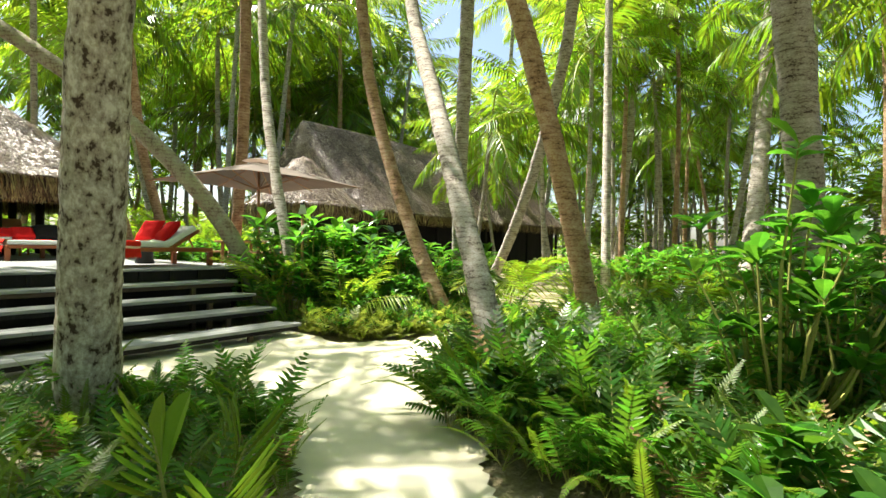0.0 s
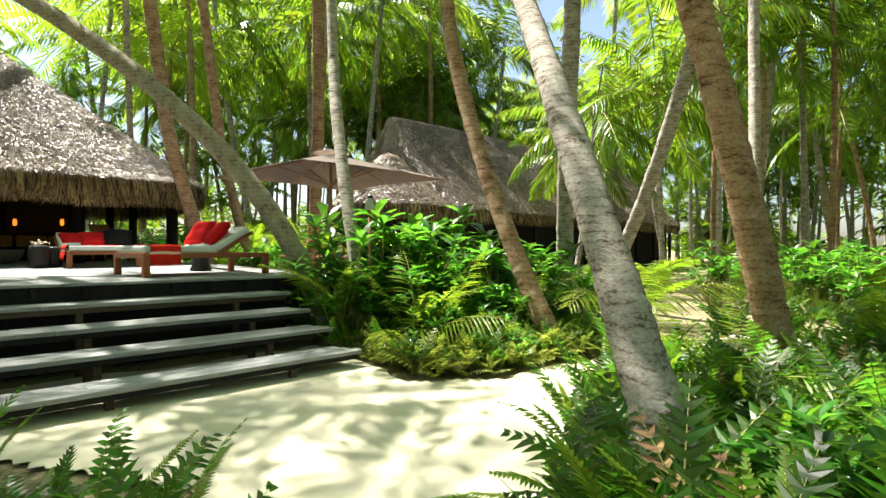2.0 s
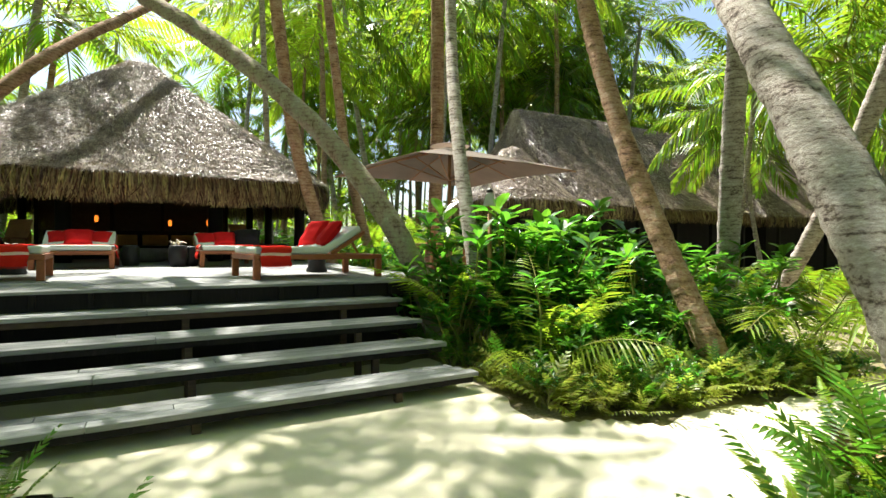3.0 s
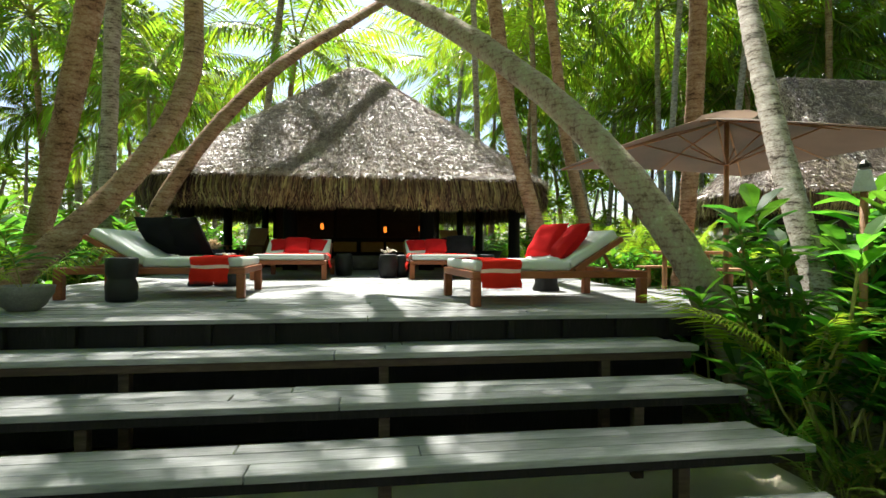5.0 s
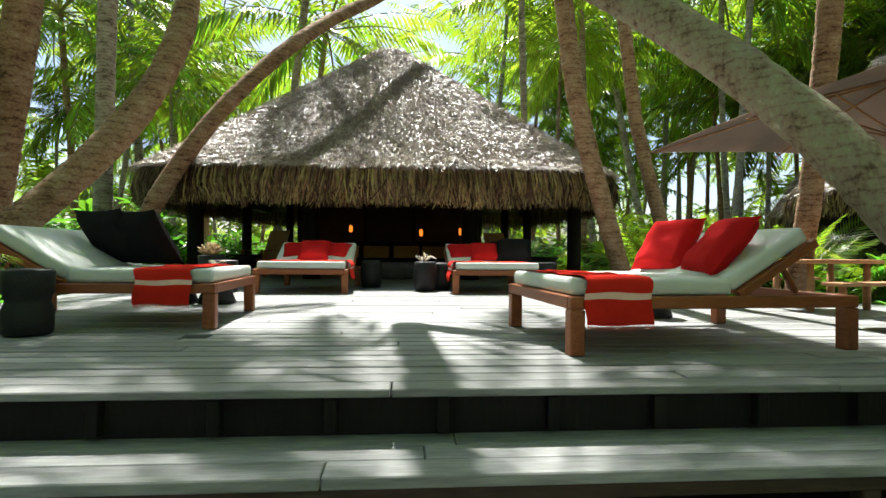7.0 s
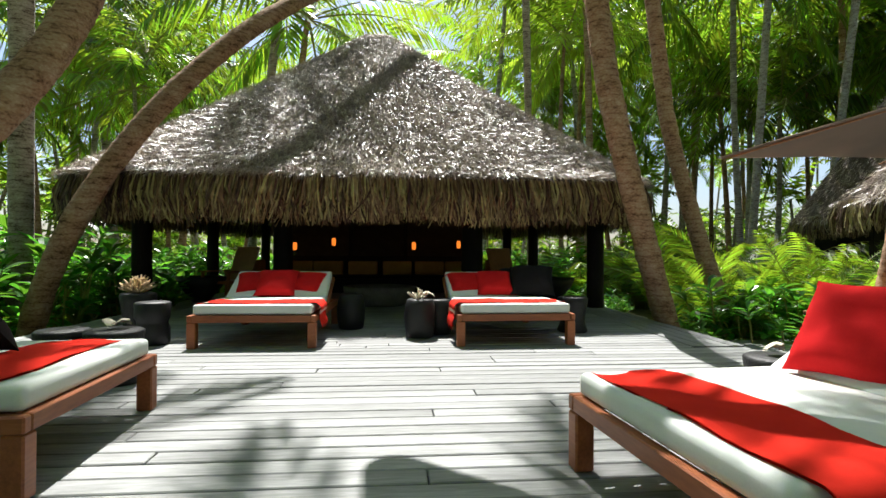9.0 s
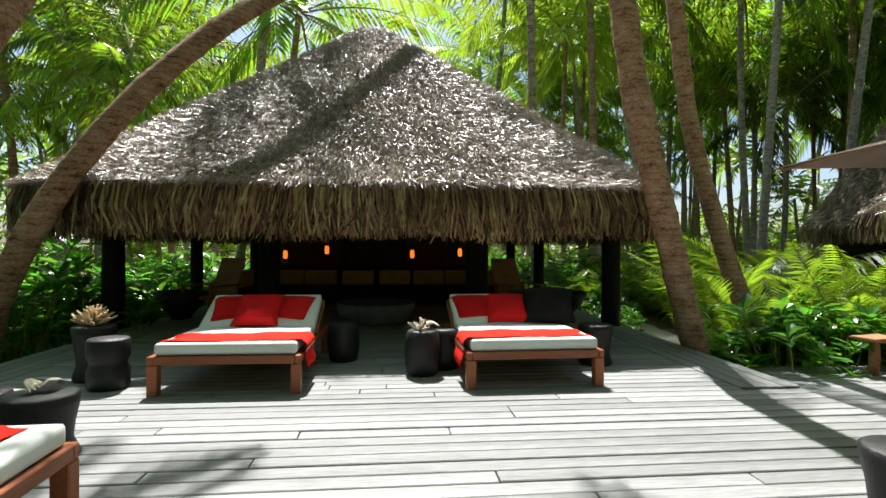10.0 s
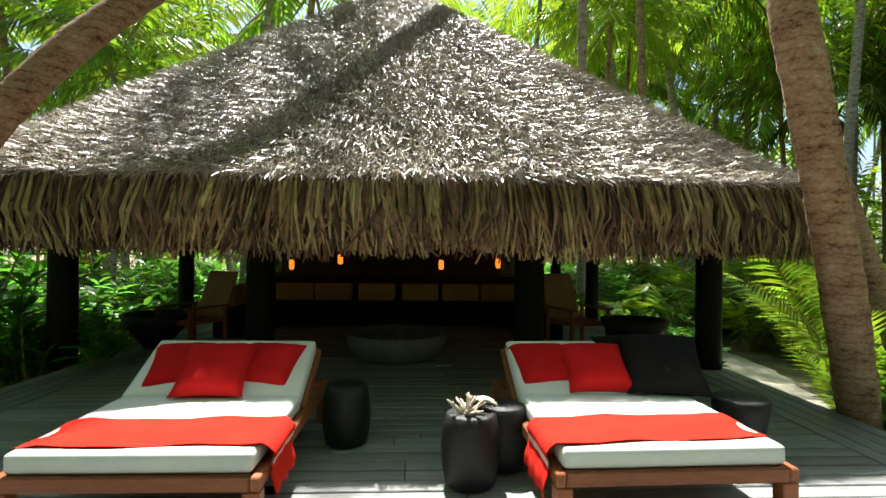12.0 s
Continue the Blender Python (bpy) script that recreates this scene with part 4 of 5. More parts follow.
def clam(x, y, z, rz, r=0.09):
    s = Soup()
    n, mrings = 15, 5
    vs, fs = [], []
    for j in range(mrings + 1):
        for i in range(n):
            a = -1.2 + 2.4 * i / (n - 1)
            rr = r * j / mrings * (1 + 0.13 * math.cos(i * math.pi) * j / mrings)
            vs.append((rr * math.cos(a), rr * math.sin(a), 0.055 * math.sin(math.pi * 0.5 * (1 - (j / mrings) ** 2)) + 0.02 * (i % 2) * j / mrings))
    for j in range(mrings):
        for i in range(n - 1):
            a = j * n + i
            fs.append((a, a + n, a + n + 1, a + 1))
    low = [(x_, y_, z_ - 0.012) for x_, y_, z_ in vs]
    fs += [tuple(i + len(vs) for i in reversed(f)) for f in fs]
    s.add(vs + low, fs)
    o = put("seashell", s.mesh("seashell", [M_CORAL], True), None, "", pose(x, y, z, 0, -25, rz))
    tagged(o, "ribbed white seashell on a black stool", "shell")


clam(0.36, 10.66, DECK + 0.44, 60)
clam(-2.05, 8.7, DECK + 0.395, 20, 0.075)
clam(-1.93, 8.73, DECK + 0.395, 150, 0.065)
clam(2.28, 7.62, DECK + 0.38, 100, 0.07)


def picnic_set(x, y, rz):
    t = thing("log_table", pose(x, y, SIDE, 0, 0, rz), "orange-brown rustic log table on the side deck", "table")
    part("tabletop", block(-0.75, 0.75, -0.4, 0.4, 0.70, 0.76, 0.02, 2), M_LOG, t)
    for sx in (-0.55, 0.55):
        for sy in (-0.28, 0.28):
            o = part("leg", lathe([(0.05, 0), (0.055, 0.3), (0.045, 0.7)], 9, 0.03, int(sx * 10 + sy * 20) + 30), M_LOG, t, smooth=True)
            o.location = (sx, sy, 0)
    for sy in (-0.75, 0.75):
        b = thing("log_bench", pose(x, y, SIDE, 0, 0, rz) @ pose(0, sy, 0), "orange-brown rustic log bench beside the table", "bench", "benches at the log table")
        part("seat", block(-0.75, 0.75, -0.15, 0.15, 0.40, 0.45, 0.02, 2), M_LOG, b)
        for sx in (-0.55, 0.55):
            o = part("leg", lathe([(0.05, 0), (0.058, 0.2), (0.05, 0.4)], 9, 0.03, int(sx * 10) + 50), M_LOG, b, smooth=True)
            o.location = (sx, 0, 0)


picnic_set(6.4, 10.7, 12)


def umbrella(x, y):
    t = thing("patio_umbrella", pose(x, y, SIDE), "large square taupe canvas umbrella on a wooden pole", "umbrella")
    part("pole", lathe([(0.035, 0), (0.035, 1.2), (0.032, 2.66)], 12), M_LOG, t, smooth=True)
    part("base", lathe([(0.34, 0), (0.34, 0.05), (0.08, 0.07), (0.06, 0.3)], 20), M_METAL, t, smooth=True)
    s = Soup()
    corners = [(1.90, -1.66), (1.66, 1.90), (-1.90, 1.66), (-1.66, -1.90)]
    n = 10
    for c in range(4):
        a, b = Vector((*corners[c], 0)), Vector((*corners[(c + 1) % 4], 0))
        vs, fs = [], []
        for j in range(n + 1):
            for i in range(n + 1):
                u, v = j / n, i / n
                p = (a.lerp(b, v)) * u
                sag = math.sin(math.pi * v) * u
                z = 2.68 - 0.53 * u ** 1.15 + 0.05 * sag - 0.02 * math.sin(math.pi * u)
                p = p * (1 - 0.035 * sag)
                vs.append((p.x, p.y, z))
        for j in range(n):
            for i in range(n):
                q = j * (n + 1) + i
                fs.append((q, q + 1, q + n + 2, q + n + 1))
        low = [(p[0], p[1], p[2] - 0.006) for p in vs]
        s.add(vs, fs)
        s.add(low, [f[::-1] for f in fs])
    put("canopy", s.mesh("canopy", [M_CANVAS], True), t, "taupe canvas canopy")
    s = Soup()
    for cx_, cy_ in corners + [((corners[k][0] + corners[(k + 1) % 4][0]) / 2, (corners[k][1] + corners[(k + 1) % 4][1]) / 2) for k in range(4)]:
        s2 = Soup()
        tube(s2, [(0, 0, 2.64), (cx_ * 0.5, cy_ * 0.5, 2.41), (cx_ * 0.98, cy_ * 0.98, 2.13)], [0.014, 0.013, 0.01], 6)
        rib = put("rib", s2.mesh("rib", [M_LOG], True), t)
        s3 = Soup()
        tube(s3, [(0, 0, 2.00), (cx_ * 0.45, cy_ * 0.45, 2.42)], [0.012, 0.012], 6)
        put("strut", s3.mesh("strut", [M_LOG], True), rib)
    s4 = Soup()
    vs = [(0, 0, 2.80)] + [(0.42 * math.cos(radians(k * 45 + 5)), 0.42 * math.sin(radians(k * 45 + 5)), 2.70) for k in range(8)]
    s4.add(vs, [(0, k + 1, (k + 1) % 8 + 1) for k in range(8)])
    put("vent", s4.mesh("vent", [M_CANVAS], True), t)


umbrella(5.08, 8.0)


def path_light(x, y):
    t = thing("path_torch", pose(x, y, 0), "garden torch with a pale tin shade on a wooden pole", "torch")
    part("pole", lathe([(0.03, 0), (0.028, 1.0), (0.026, 1.98)], 10), M_LOG, t, smooth=True)
    part("shade", lathe([(0.10, 1.98), (0.102, 1.99), (0.055, 2.14), (0.03, 2.16)], 4), M_TIN, t, "pale tin pyramid shade")
    part("finial", lathe([(0.045, 2.16), (0.04, 2.19), (0.01, 2.22)], 8), M_METAL, t)


path_light(3.72, 4.55)


def potted_palm(x, y):
    t = thing("pot", pose(x, y, DECK), "wide grey-brown clay pot on the deck", "pot")
    part("bowl", lathe([(0.1, 0), (0.15, 0.04), (0.21, 0.14), (0.225, 0.21), (0.195, 0.21), (0.16, 0.15)], 22, 0.01), M_STONE, t, smooth=True)


potted_palm(-2.85, 5.85)


def thatched_house(name, cx, cy, hx, hy, z_rim, z_top, tx, ty, label, seed, strips, fringes, power=8):
    h = thing(name, pose(0, 0, 0), label, "house")
    body, straw, hang = thatch_roof(cx, cy, hx, hy, z_rim, z_top, tx, ty, 0.6, power=power, strips=strips, fringes=fringes, seed=seed, leaf=0.6)
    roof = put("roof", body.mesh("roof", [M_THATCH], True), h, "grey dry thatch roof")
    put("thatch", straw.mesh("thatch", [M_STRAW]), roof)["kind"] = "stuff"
    put("eave_fringe", hang.mesh("eave_fringe", [M_FRINGE]), roof)["kind"] = "stuff"
    w, d = hx - 1.0, hy - 1.0
    for x0, x1, y0, y1 in ((cx - w, cx + w, cy - d, cy - d + 0.12), (cx - w, cx + w, cy + d - 0.12, cy + d), (cx - w, cx - w + 0.12, cy - d + 0.12, cy + d - 0.12), (cx + w - 0.12, cx + w, cy - d + 0.12, cy + d - 0.12)):
        part("wall", block(x0, x1, y0, y1, 0.0, z_rim + 0.2, 0.01), M_DARKWOOD, h, "dark timber wall")
    k = cx - w + 0.4
    while k < cx + w:
        part("veranda_post", block(k - 0.08, k + 0.08, cy - hy + 0.5, cy - hy + 0.66, 0.0, z_rim, 0.01), M_DARKWOOD, h)
        k += 2.4


thatched_house("long_house", 19.5, 18.0, 6.1, 5.0, 3.0, 7.65, 5.3, 0.2, "long house with a big grey thatched ridge roof", 21, 40000, 3600)
thatched_house("far_house", 31.8, 18.8, 5.0, 5.4, 3.0, 8.5, 4.3, 0.2, "distant house with a grey thatched roof", 22, 16000, 2000)
thatched_house("small_hut", 11.0, 13.9, 2.15, 2.15, 2.95, 4.9, 0.2, 0.2, "small hut with a grey thatched roof among palms", 23, 7000, 1800, 2.2)

# ---- palms that stand near the path ----
CROWNS = [crown_mesh(k, 20 + k % 3, 4.0 + 0.2 * (k % 3)) for k in range(4)]
# Yellow-green crowns stand for sunlit ones: the light is in the colour.
LIT_CROWNS = [crown_mesh(20 + k, 18, 3.8, M_YOUNG) for k in range(2)]


def bent(ax, bx, cx_, ay, by, cy_, z_line, top, keep=0.6):
    """x and y as quadratics of height, straight above z_line."""
    def fn(z):
        if z <= z_line:
            return (ax + bx * z + cx_ * z * z, ay + by * z + cy_ * z * z, z)
        e = z - z_line
        sx, sy = (bx + 2 * cx_ * z_line) * keep, (by + 2 * cy_ * z_line) * keep
        return (ax + bx * z_line + cx_ * z_line ** 2 + sx * e, ay + by * z_line + cy_ * z_line ** 2 + sy * e, z)
    return fn, (-0.05, top)


def palm(path, r0, r1, mat, seed, label, crown=True, swell=0.35, ring=0.07, scale=1.0):
    fn, (z0, top) = path
    t = thing("coconut_palm", pose(0, 0, 0), label, "palm tree", "coconut palms by the path")
    put("trunk", trunk_mesh(path, r0, r1, mat, seed, swell=swell, ring=ring), t)
    # Crowns stand out of view; place and scale are set by the shade they cast.
    if crown:
        x, y, z = fn(top)
        put("crown", CROWNS[seed % 4], t, "", pose(x, y, z - 0.15, 0, 0, seed * 77) @ Matrix.Scale(scale, 4))


palm(bent(-1.006, -0.047, 0.001, 0.852, -0.178, -0.006, 7, 12), 0.195, 0.14, M_CHIP, 1, "stout pale mottled coconut palm trunk among ferns", swell=0.12, ring=0.03)
palm(bent(1.36, 0.585, -0.002, -1.202, 0.672, 0.005, 5, 11.5, 0.7), 0.135, 0.10, M_BARK, 2, "leaning pale grey coconut palm with ringed bark", scale=0.6)
palm(bent(5.455, -0.237, -0.001, -0.396, 0.109, 0.01, 6, 12.5), 0.165, 0.12, M_BARKR, 3, "brown-grey leaning coconut palm in a fern bed", swell=0.15)
palm(bent(5.224, -0.061, 0.015, 2.23, 0.552, -0.021, 5, 12), 0.14, 0.10, M_BARKR, 4, "slim leaning coconut palm with an ochre base", scale=0.6)
palm(bent(3.637, 0.101, 0.014, 4.35, 0.546, -0.006, 5, 12.5), 0.115, 0.09, M_BARK, 5, "slim grey coconut palm beside the umbrella", scale=0.35)
palm(bent(6.335, -0.079, -0.007, 11.375, -0.353, 0.007, 6, 13), 0.17, 0.13, M_BARKR, 6, "straight reddish coconut palm behind the umbrella", scale=0.3)
palm(bent(4.42, -0.60, 0.045, 12.55, -0.62, 0.075, 4.2, 13), 0.165, 0.13, M_BARKR, 7, "ruddy ringed coconut palm beside the hut", swell=0.25, scale=0.52)
palm(bent(5.457, -0.102, -0.011, 12.443, 0.566, -0.06, 4.5, 13), 0.15, 0.12, M_BARKR, 8, "reddish coconut palm beside the hut", scale=0.45)
# Stem above 5.9 m and crown are unseen, added to shade sand and steps.
palm(bent(3.301, -0.128, -0.082, 5.07, 0.177, 0.104, 5.9, 13.0, 0.04), 0.165, 0.12, M_LICHEN, 9, "low-arching lichen-grey palm leaning over the deck", swell=0.2, ring=0.05, scale=1.1)
palm(bent(-5.085, 0.38, 0.0265, 12.25, -0.564, 0.1275, 7.2, 12.0, 0.9), 0.155, 0.11, M_BARKR, 10, "arching tan palm leaning over the hut", swell=0.1, ring=0.05, scale=0.5)
palm(bent(-5.269, 1.11, -0.129, 6.814, 0.842, -0.035, 5.0, 11), 0.17, 0.14, M_BARKR, 11, "leaning tan coconut palm beside the deck", swell=0.1, ring=0.05, scale=0.8)
palm(bent(-5.68, 0.491, -0.005, 10.02, -0.368, -0.008, 6, 12), 0.17, 0.14, M_BARKR, 12, "thick leaning palm beside the deck", swell=0.2, ring=0.05)
palm(bent(-5.98, 0.11, 0.0, 13.44, -0.15, -0.002, 6, 12), 0.17, 0.14, M_BARK, 13, "upright grey palm behind the deck")
palm(bent(4.2, -0.1, 0.0, 21.4, -0.32, 0.0, 6, 12, 1.0), 0.12, 0.09, M_BARK, 14, "slim grey palm behind the hut", scale=0.6)
# Added palm: its crown is placed to shade the left of the hut roof.
palm(bent(-4.9, 0.20, 0.0, 21.3, -0.33, 0.0, 6, 11.0, 1.0), 0.14, 0.10, M_BARK, 21, "added slim palm that shades the hut roof from behind", scale=0.55)
palm(bent(6.34, -0.366, -0.003, -3.156, 0.041, 0.004, 6, 12), 0.22, 0.16, M_BARK, 15, "pale sunlit coconut palm with a broad base")
palm(bent(13.27, 0.6, -0.006, -1.502, -0.028, 0.002, 5, 12), 0.25, 0.18, M_BARK, 16, "leaning pale coconut palm in the undergrowth")
palm(bent(12.03, 0.216, -0.004, 1.763, 0.083, -0.002, 6, 13), 0.13, 0.11, M_BARK, 17, "slim pale coconut palm in the undergrowth")
palm(bent(10.69, -0.294, -0.016, 4.937, -0.716, 0.021, 6, 12), 0.15, 0.12, M_BARK, 18, "leaning pale coconut palm by the long house")
palm(bent(8.54, -0.494, 0.04, 4.372, -0.328, 0.021, 5, 12), 0.17, 0.13, M_BARK, 19, "pale grey coconut palm behind the shrubs")

# Added palm, never in view, that only throws shade on the left bed.
palm(bent(-4.6, 0.12, 0.0, 3.6, 0.12, 0.0, 6, 11.5), 0.15, 0.12, M_BARK, 20, "added unseen palm beside the steps that shades the fern bed")
# Added palms behind the houses, placed to throw shade on the thatch.
for k, (px_, py_) in enumerate(((13.6, 24.4), (16.2, 24.0), (28.0, 25.2))):
    palm(bent(px_, 0.03 * (k % 3), 0.0, py_, -0.10 - 0.02 * (k % 2), 0.0, 6, 14.5 + k % 3, 1.0), 0.17, 0.12, M_BARK, 30 + k, "added tall palm that shades the house roofs", scale=1.15)

# ---- grove of palms all round ----
def grove():
    rng = random.Random(42)
    bases = []
    for k in range(6):
        h = 6.2 + 1.0 * k
        lean, bow = rng.uniform(0.04, 0.28), rng.uniform(-0.012, 0.018)
        t = thing("grove_palm", pose(0, 0, 0), "tall slim coconut palm in the sunlit grove", "palm tree", "palms of the grove")
        pth = (lambda z, a=lean, b=bow: (a * z + b * z * z, 0.05 * math.sin(z * 0.5 + k), z)), (-0.05, h)
        put("trunk", trunk_mesh(pth, rng.uniform(0.085, 0.125), 0.07, (M_BARK, M_BARKR)[k % 3 == 1], 50 + k, sides=8, step=0.14), t)
        x, y, z = pth[0](h)
        put("crown", (CROWNS + LIT_CROWNS)[k], t, "", pose(x, y, z - 0.15, 0, 0, 40 * k))
        bases.append(t)
    taken = []
    clear = ((-5.2, 20.5, -9, 4.5), (11, 31, 11, 29), (6.5, 13, 12.8, 19), (30, 42, 12, 27))
    n = 0
    tries = 0
    while n < 205 and tries < 12000:
        tries += 1
        a = rng.uniform(-0.25, 2.5) if rng.random() < 0.68 else rng.uniform(0, 6.283)
        r = 9 + 42 * rng.random() ** 0.85
        x, y = 1.5 + r * math.cos(a), 7.5 + r * math.sin(a)
        if -4.9 < x < 9.8 and -9 < y < 21.5 or -6.8 < x < 0 and 14 < y < 22 or 9 < x < 13.5 and 2 < y < 12:
            continue
        if 9.8 <= x < 26.5 and 12.0 < y < 24.5 or 26 < x < 38 and 12 < y < 25.5:
            continue
        if 0.75 < a < 2.6 and rng.random() < (0.62 if a > 1.25 else 0.5):
            continue
        if -0.3 < a < 0.45 and rng.random() < 0.3:
            continue
        if 1.42 < a < 1.92 and rng.random() < 0.75:
            continue
        if y < 0 and (x + 2) ** 2 + (y + 4) ** 2 < 70:
            continue
        if any((x - p) ** 2 + (y - q) ** 2 < 2.4 for p, q in taken):
            continue
        taken.append((x, y))
        m = pose(x, y, 0, 0, 0, rng.uniform(0, 360)) @ Matrix.Scale(rng.uniform(0.8, 1.2) if r < 24 else rng.uniform(0.95, 1.55), 4)
        if n < len(bases):
            bases[n].matrix_basis = m
        else:
            copy_thing(rng.choice(bases), m)
        n += 1


grove()


def far_woods():
    """The palms too far off to tell apart: trunks and feathery crowns down to the ground, as one mass."""
    rng = random.Random(77)
    s = Soup()
    for _ in range(430):
        a = rng.uniform(0, 6.283) if rng.random() < 0.3 else rng.uniform(-0.45, 2.6)
        r = rng.uniform(36, 64)
        x, y = 2 + r * math.cos(a), 8 + r * math.sin(a)
        if 9 < x < 39 and 10 < y < 27:
            continue
        low = rng.random() < 0.45
        z = rng.uniform(0.2, 3.0) if low else rng.uniform(4, 6 if 1.35 < a < 2.0 else 9 if 1.2 < a < 2.7 else 15)
        lean = Vector((rng.gauss(0, 0.1), rng.gauss(0, 0.1), 1)) * z
        top = Vector((x, y, 0)) + lean
        if not low:
            tube(s, [(x, y, -0.1), (x + lean.x * 0.4, y + lean.y * 0.4, z * 0.5), tuple(top)], [0.15, 0.11, 0.09], 6, 1, cap=False)
        for k in range(13):
            turn, rise, ln = k * 2.4 + rng.uniform(-0.3, 0.3), 1.35 - 1.7 * k / 13 + rng.uniform(-0.15, 0.15), rng.uniform(2.8, 4.4)
            pts = [top]
            for j in range(4):
                e = rise - 1.3 * (j / 4) ** 1.2
                pts.append(pts[-1] + Vector((math.cos(turn) * math.cos(e), math.sin(turn) * math.cos(e), math.sin(e))) * ln / 4)
            side = Vector((-math.sin(turn), math.cos(turn), 0))
            for j in range(11):
                f = 0.5 + 3.4 * j / 11
                c = int(f)
                p = pts[c].lerp(pts[c + 1], f - c)
                fwd = (pts[c + 1] - pts[c]).normalized()
                for sg in (1, -1):
                    d = (side * sg * 0.8 + fwd * 0.6 + Vector((0, 0, -rng.uniform(0.2, 0.9)))).normalized()
                    w = fwd * 0.12
                    l_ = (0.95 - 0.12 * f) * rng.uniform(0.8, 1.1)
                    s.add([p - w, p + w, p + d * l_], [(0, 1, 2)])
    tagged(put("far_woods", s.mesh("far_woods", [M_FROND, M_BARK])), "bright green mass of distant palm woods", "woods", kind="stuff")


far_woods()

# ---- undergrowth ----
FERN_FRONDS = (frond_pool(1, 10, 0.72, 0.125, 0.0135, M_FERN, 13, (0.75, 1.45), (0.4, 1.35), (0.0, 0.45), 0.005, 0.2, 1.1, 2)
               + frond_pool(11, 4, 0.78, 0.062, 0.0085, M_SWORD, 32, (0.8, 1.42), (0.6, 1.5), (0.05, 0.35), 0.005, 0.12, 0.8, 2))
RUST_FRONDS = frond_pool(12, 2, 0.7, 0.11, 0.010, M_DEAD, 12, (1.0, 1.4), (0.3, 0.9), (0.1, 0.5), 0.005, 0.2, 0.9)
LITTLE_FRONDS = frond_pool(13, 8, 0.34, 0.075, 0.010, M_LIME, 9, (0.5, 1.4), (0.4, 1.3), (0.0, 0.4), 0.004, 0.15, 1.0, 5)
YOUNG_FRONDS = frond_pool(2, 8, 1.75, 0.46, 0.0125, M_YOUNG, 24, (0.8, 1.4), (0.9, 1.7), (0.15, 0.6), 0.014, 0.2)
BUSH_FRONDS = frond_pool(3, 8, 2.1, 0.5, 0.024, M_FROND, 28, (0.8, 1.4), (0.9, 1.7), (0.2, 0.7), 0.015, 0.2)
FERNS = [clump("fern", FERN_FRONDS + RUST_FRONDS[:k == 2], 8 + k % 2, k, "glossy dark green lobed fern clump on the ground", "fern", "ferns of the beds", 0.16, 0.10) for k in range(6)]
LITTLE = [clump("ground_fern", LITTLE_FRONDS, 3, 100 + k, "low sunlit yellow-green fern on the sand's edge", "fern", "low ferns of the island bed", 0.12, 0.05) for k in range(4)]
YOUNG = [clump("young_palm", YOUNG_FRONDS, 5 + k, 30 + k, "yellow-green young palm with arching feather fronds", "palm", "young palms", 0.03) for k in range(3)]
GREENPALM = [clump("bush_palm", BUSH_FRONDS, 9 + k, 40 + k, "green bush palm with drooping feather fronds", "palm", "bush palms", 0.06) for k in range(3)]
UP_FRONDS = frond_pool(5, 8, 2.3, 0.42, 0.015, M_FROND, 40, (1.12, 1.5), (0.55, 1.15), (0.1, 0.5), 0.015, 0.22)
LIT_FRONDS = frond_pool(6, 6, 2.4, 0.42, 0.0125, M_YOUNG, 40, (1.1, 1.5), (0.55, 1.1), (0.1, 0.5), 0.015, 0.22)
UPRIGHT = [clump("bush_palm", UP_FRONDS, 10 + k, 80 + k, "upright dark green bush palm with feather fronds", "palm", "bush palms", 0.06) for k in range(3)]
LIT = [clump("young_palm", LIT_FRONDS, 7, 90 + k, "tall yellow-green young palm with feather fronds", "palm", "young palms", 0.04) for k in range(2)]
USED = set()


def sow(pool, x, y, z, s, rng):
    """The next copy of a clump, or the clump itself the first time."""
    base = rng.choice(pool)
    m = pose(x, y, z - 0.02, 0, 0, rng.uniform(0, 360)) @ Matrix.Scale(s, 4)
    if base.name in USED:
        return copy_thing(base, m @ Matrix.Diagonal((1 / base.scale[0], 1 / base.scale[1], 1 / base.scale[2], 1)))
    USED.add(base.name)
    base.matrix_basis = m
    return base


BRANCHES = [shrub_mesh(k, 1.15, 0.42, 5) for k in range(8)]
BIG_BRANCHES = [shrub_mesh(20 + k, 1.75, 0.6, 11, 0.17, 0.55) for k in range(4)]
FLOWER_BRANCHES = [shrub_mesh(30 + k, 0.75, 0.36, 4, 0.19, 0.55, k % 2) for k in range(4)]
SHRUBS = [clump("shrub", BRANCHES, 6, 60 + k, "leafy shrub with glossy broad green leaves", "shrub", "broad-leaved shrubs", 0.28) for k in range(5)]
for base in SHRUBS:
    for o in base.children:
        o.name = "branch"


def fern(x, y, s, rng, z=0.0):
    sow(FERNS, x, y, z, s, rng)


def young(x, y, s, rng, z=0.0):
    return sow(YOUNG, x, y, z, s, rng)


def areca(x, y, s, rng, z=0.0):
    sow(GREENPALM, x, y, z, s, rng)


def shrub(x, y, s, rng, z=0.0):
    sow(SHRUBS, x, y, z, s, rng)


def inside(x, y, outline):
    c = False
    for (ax, ay), (bx, by) in zip(outline, outline[1:] + outline[:1]):
        if (ay > y) != (by > y) and x < (bx - ax) * (y - ay) / (by - ay) + ax:
            c = not c
    return c


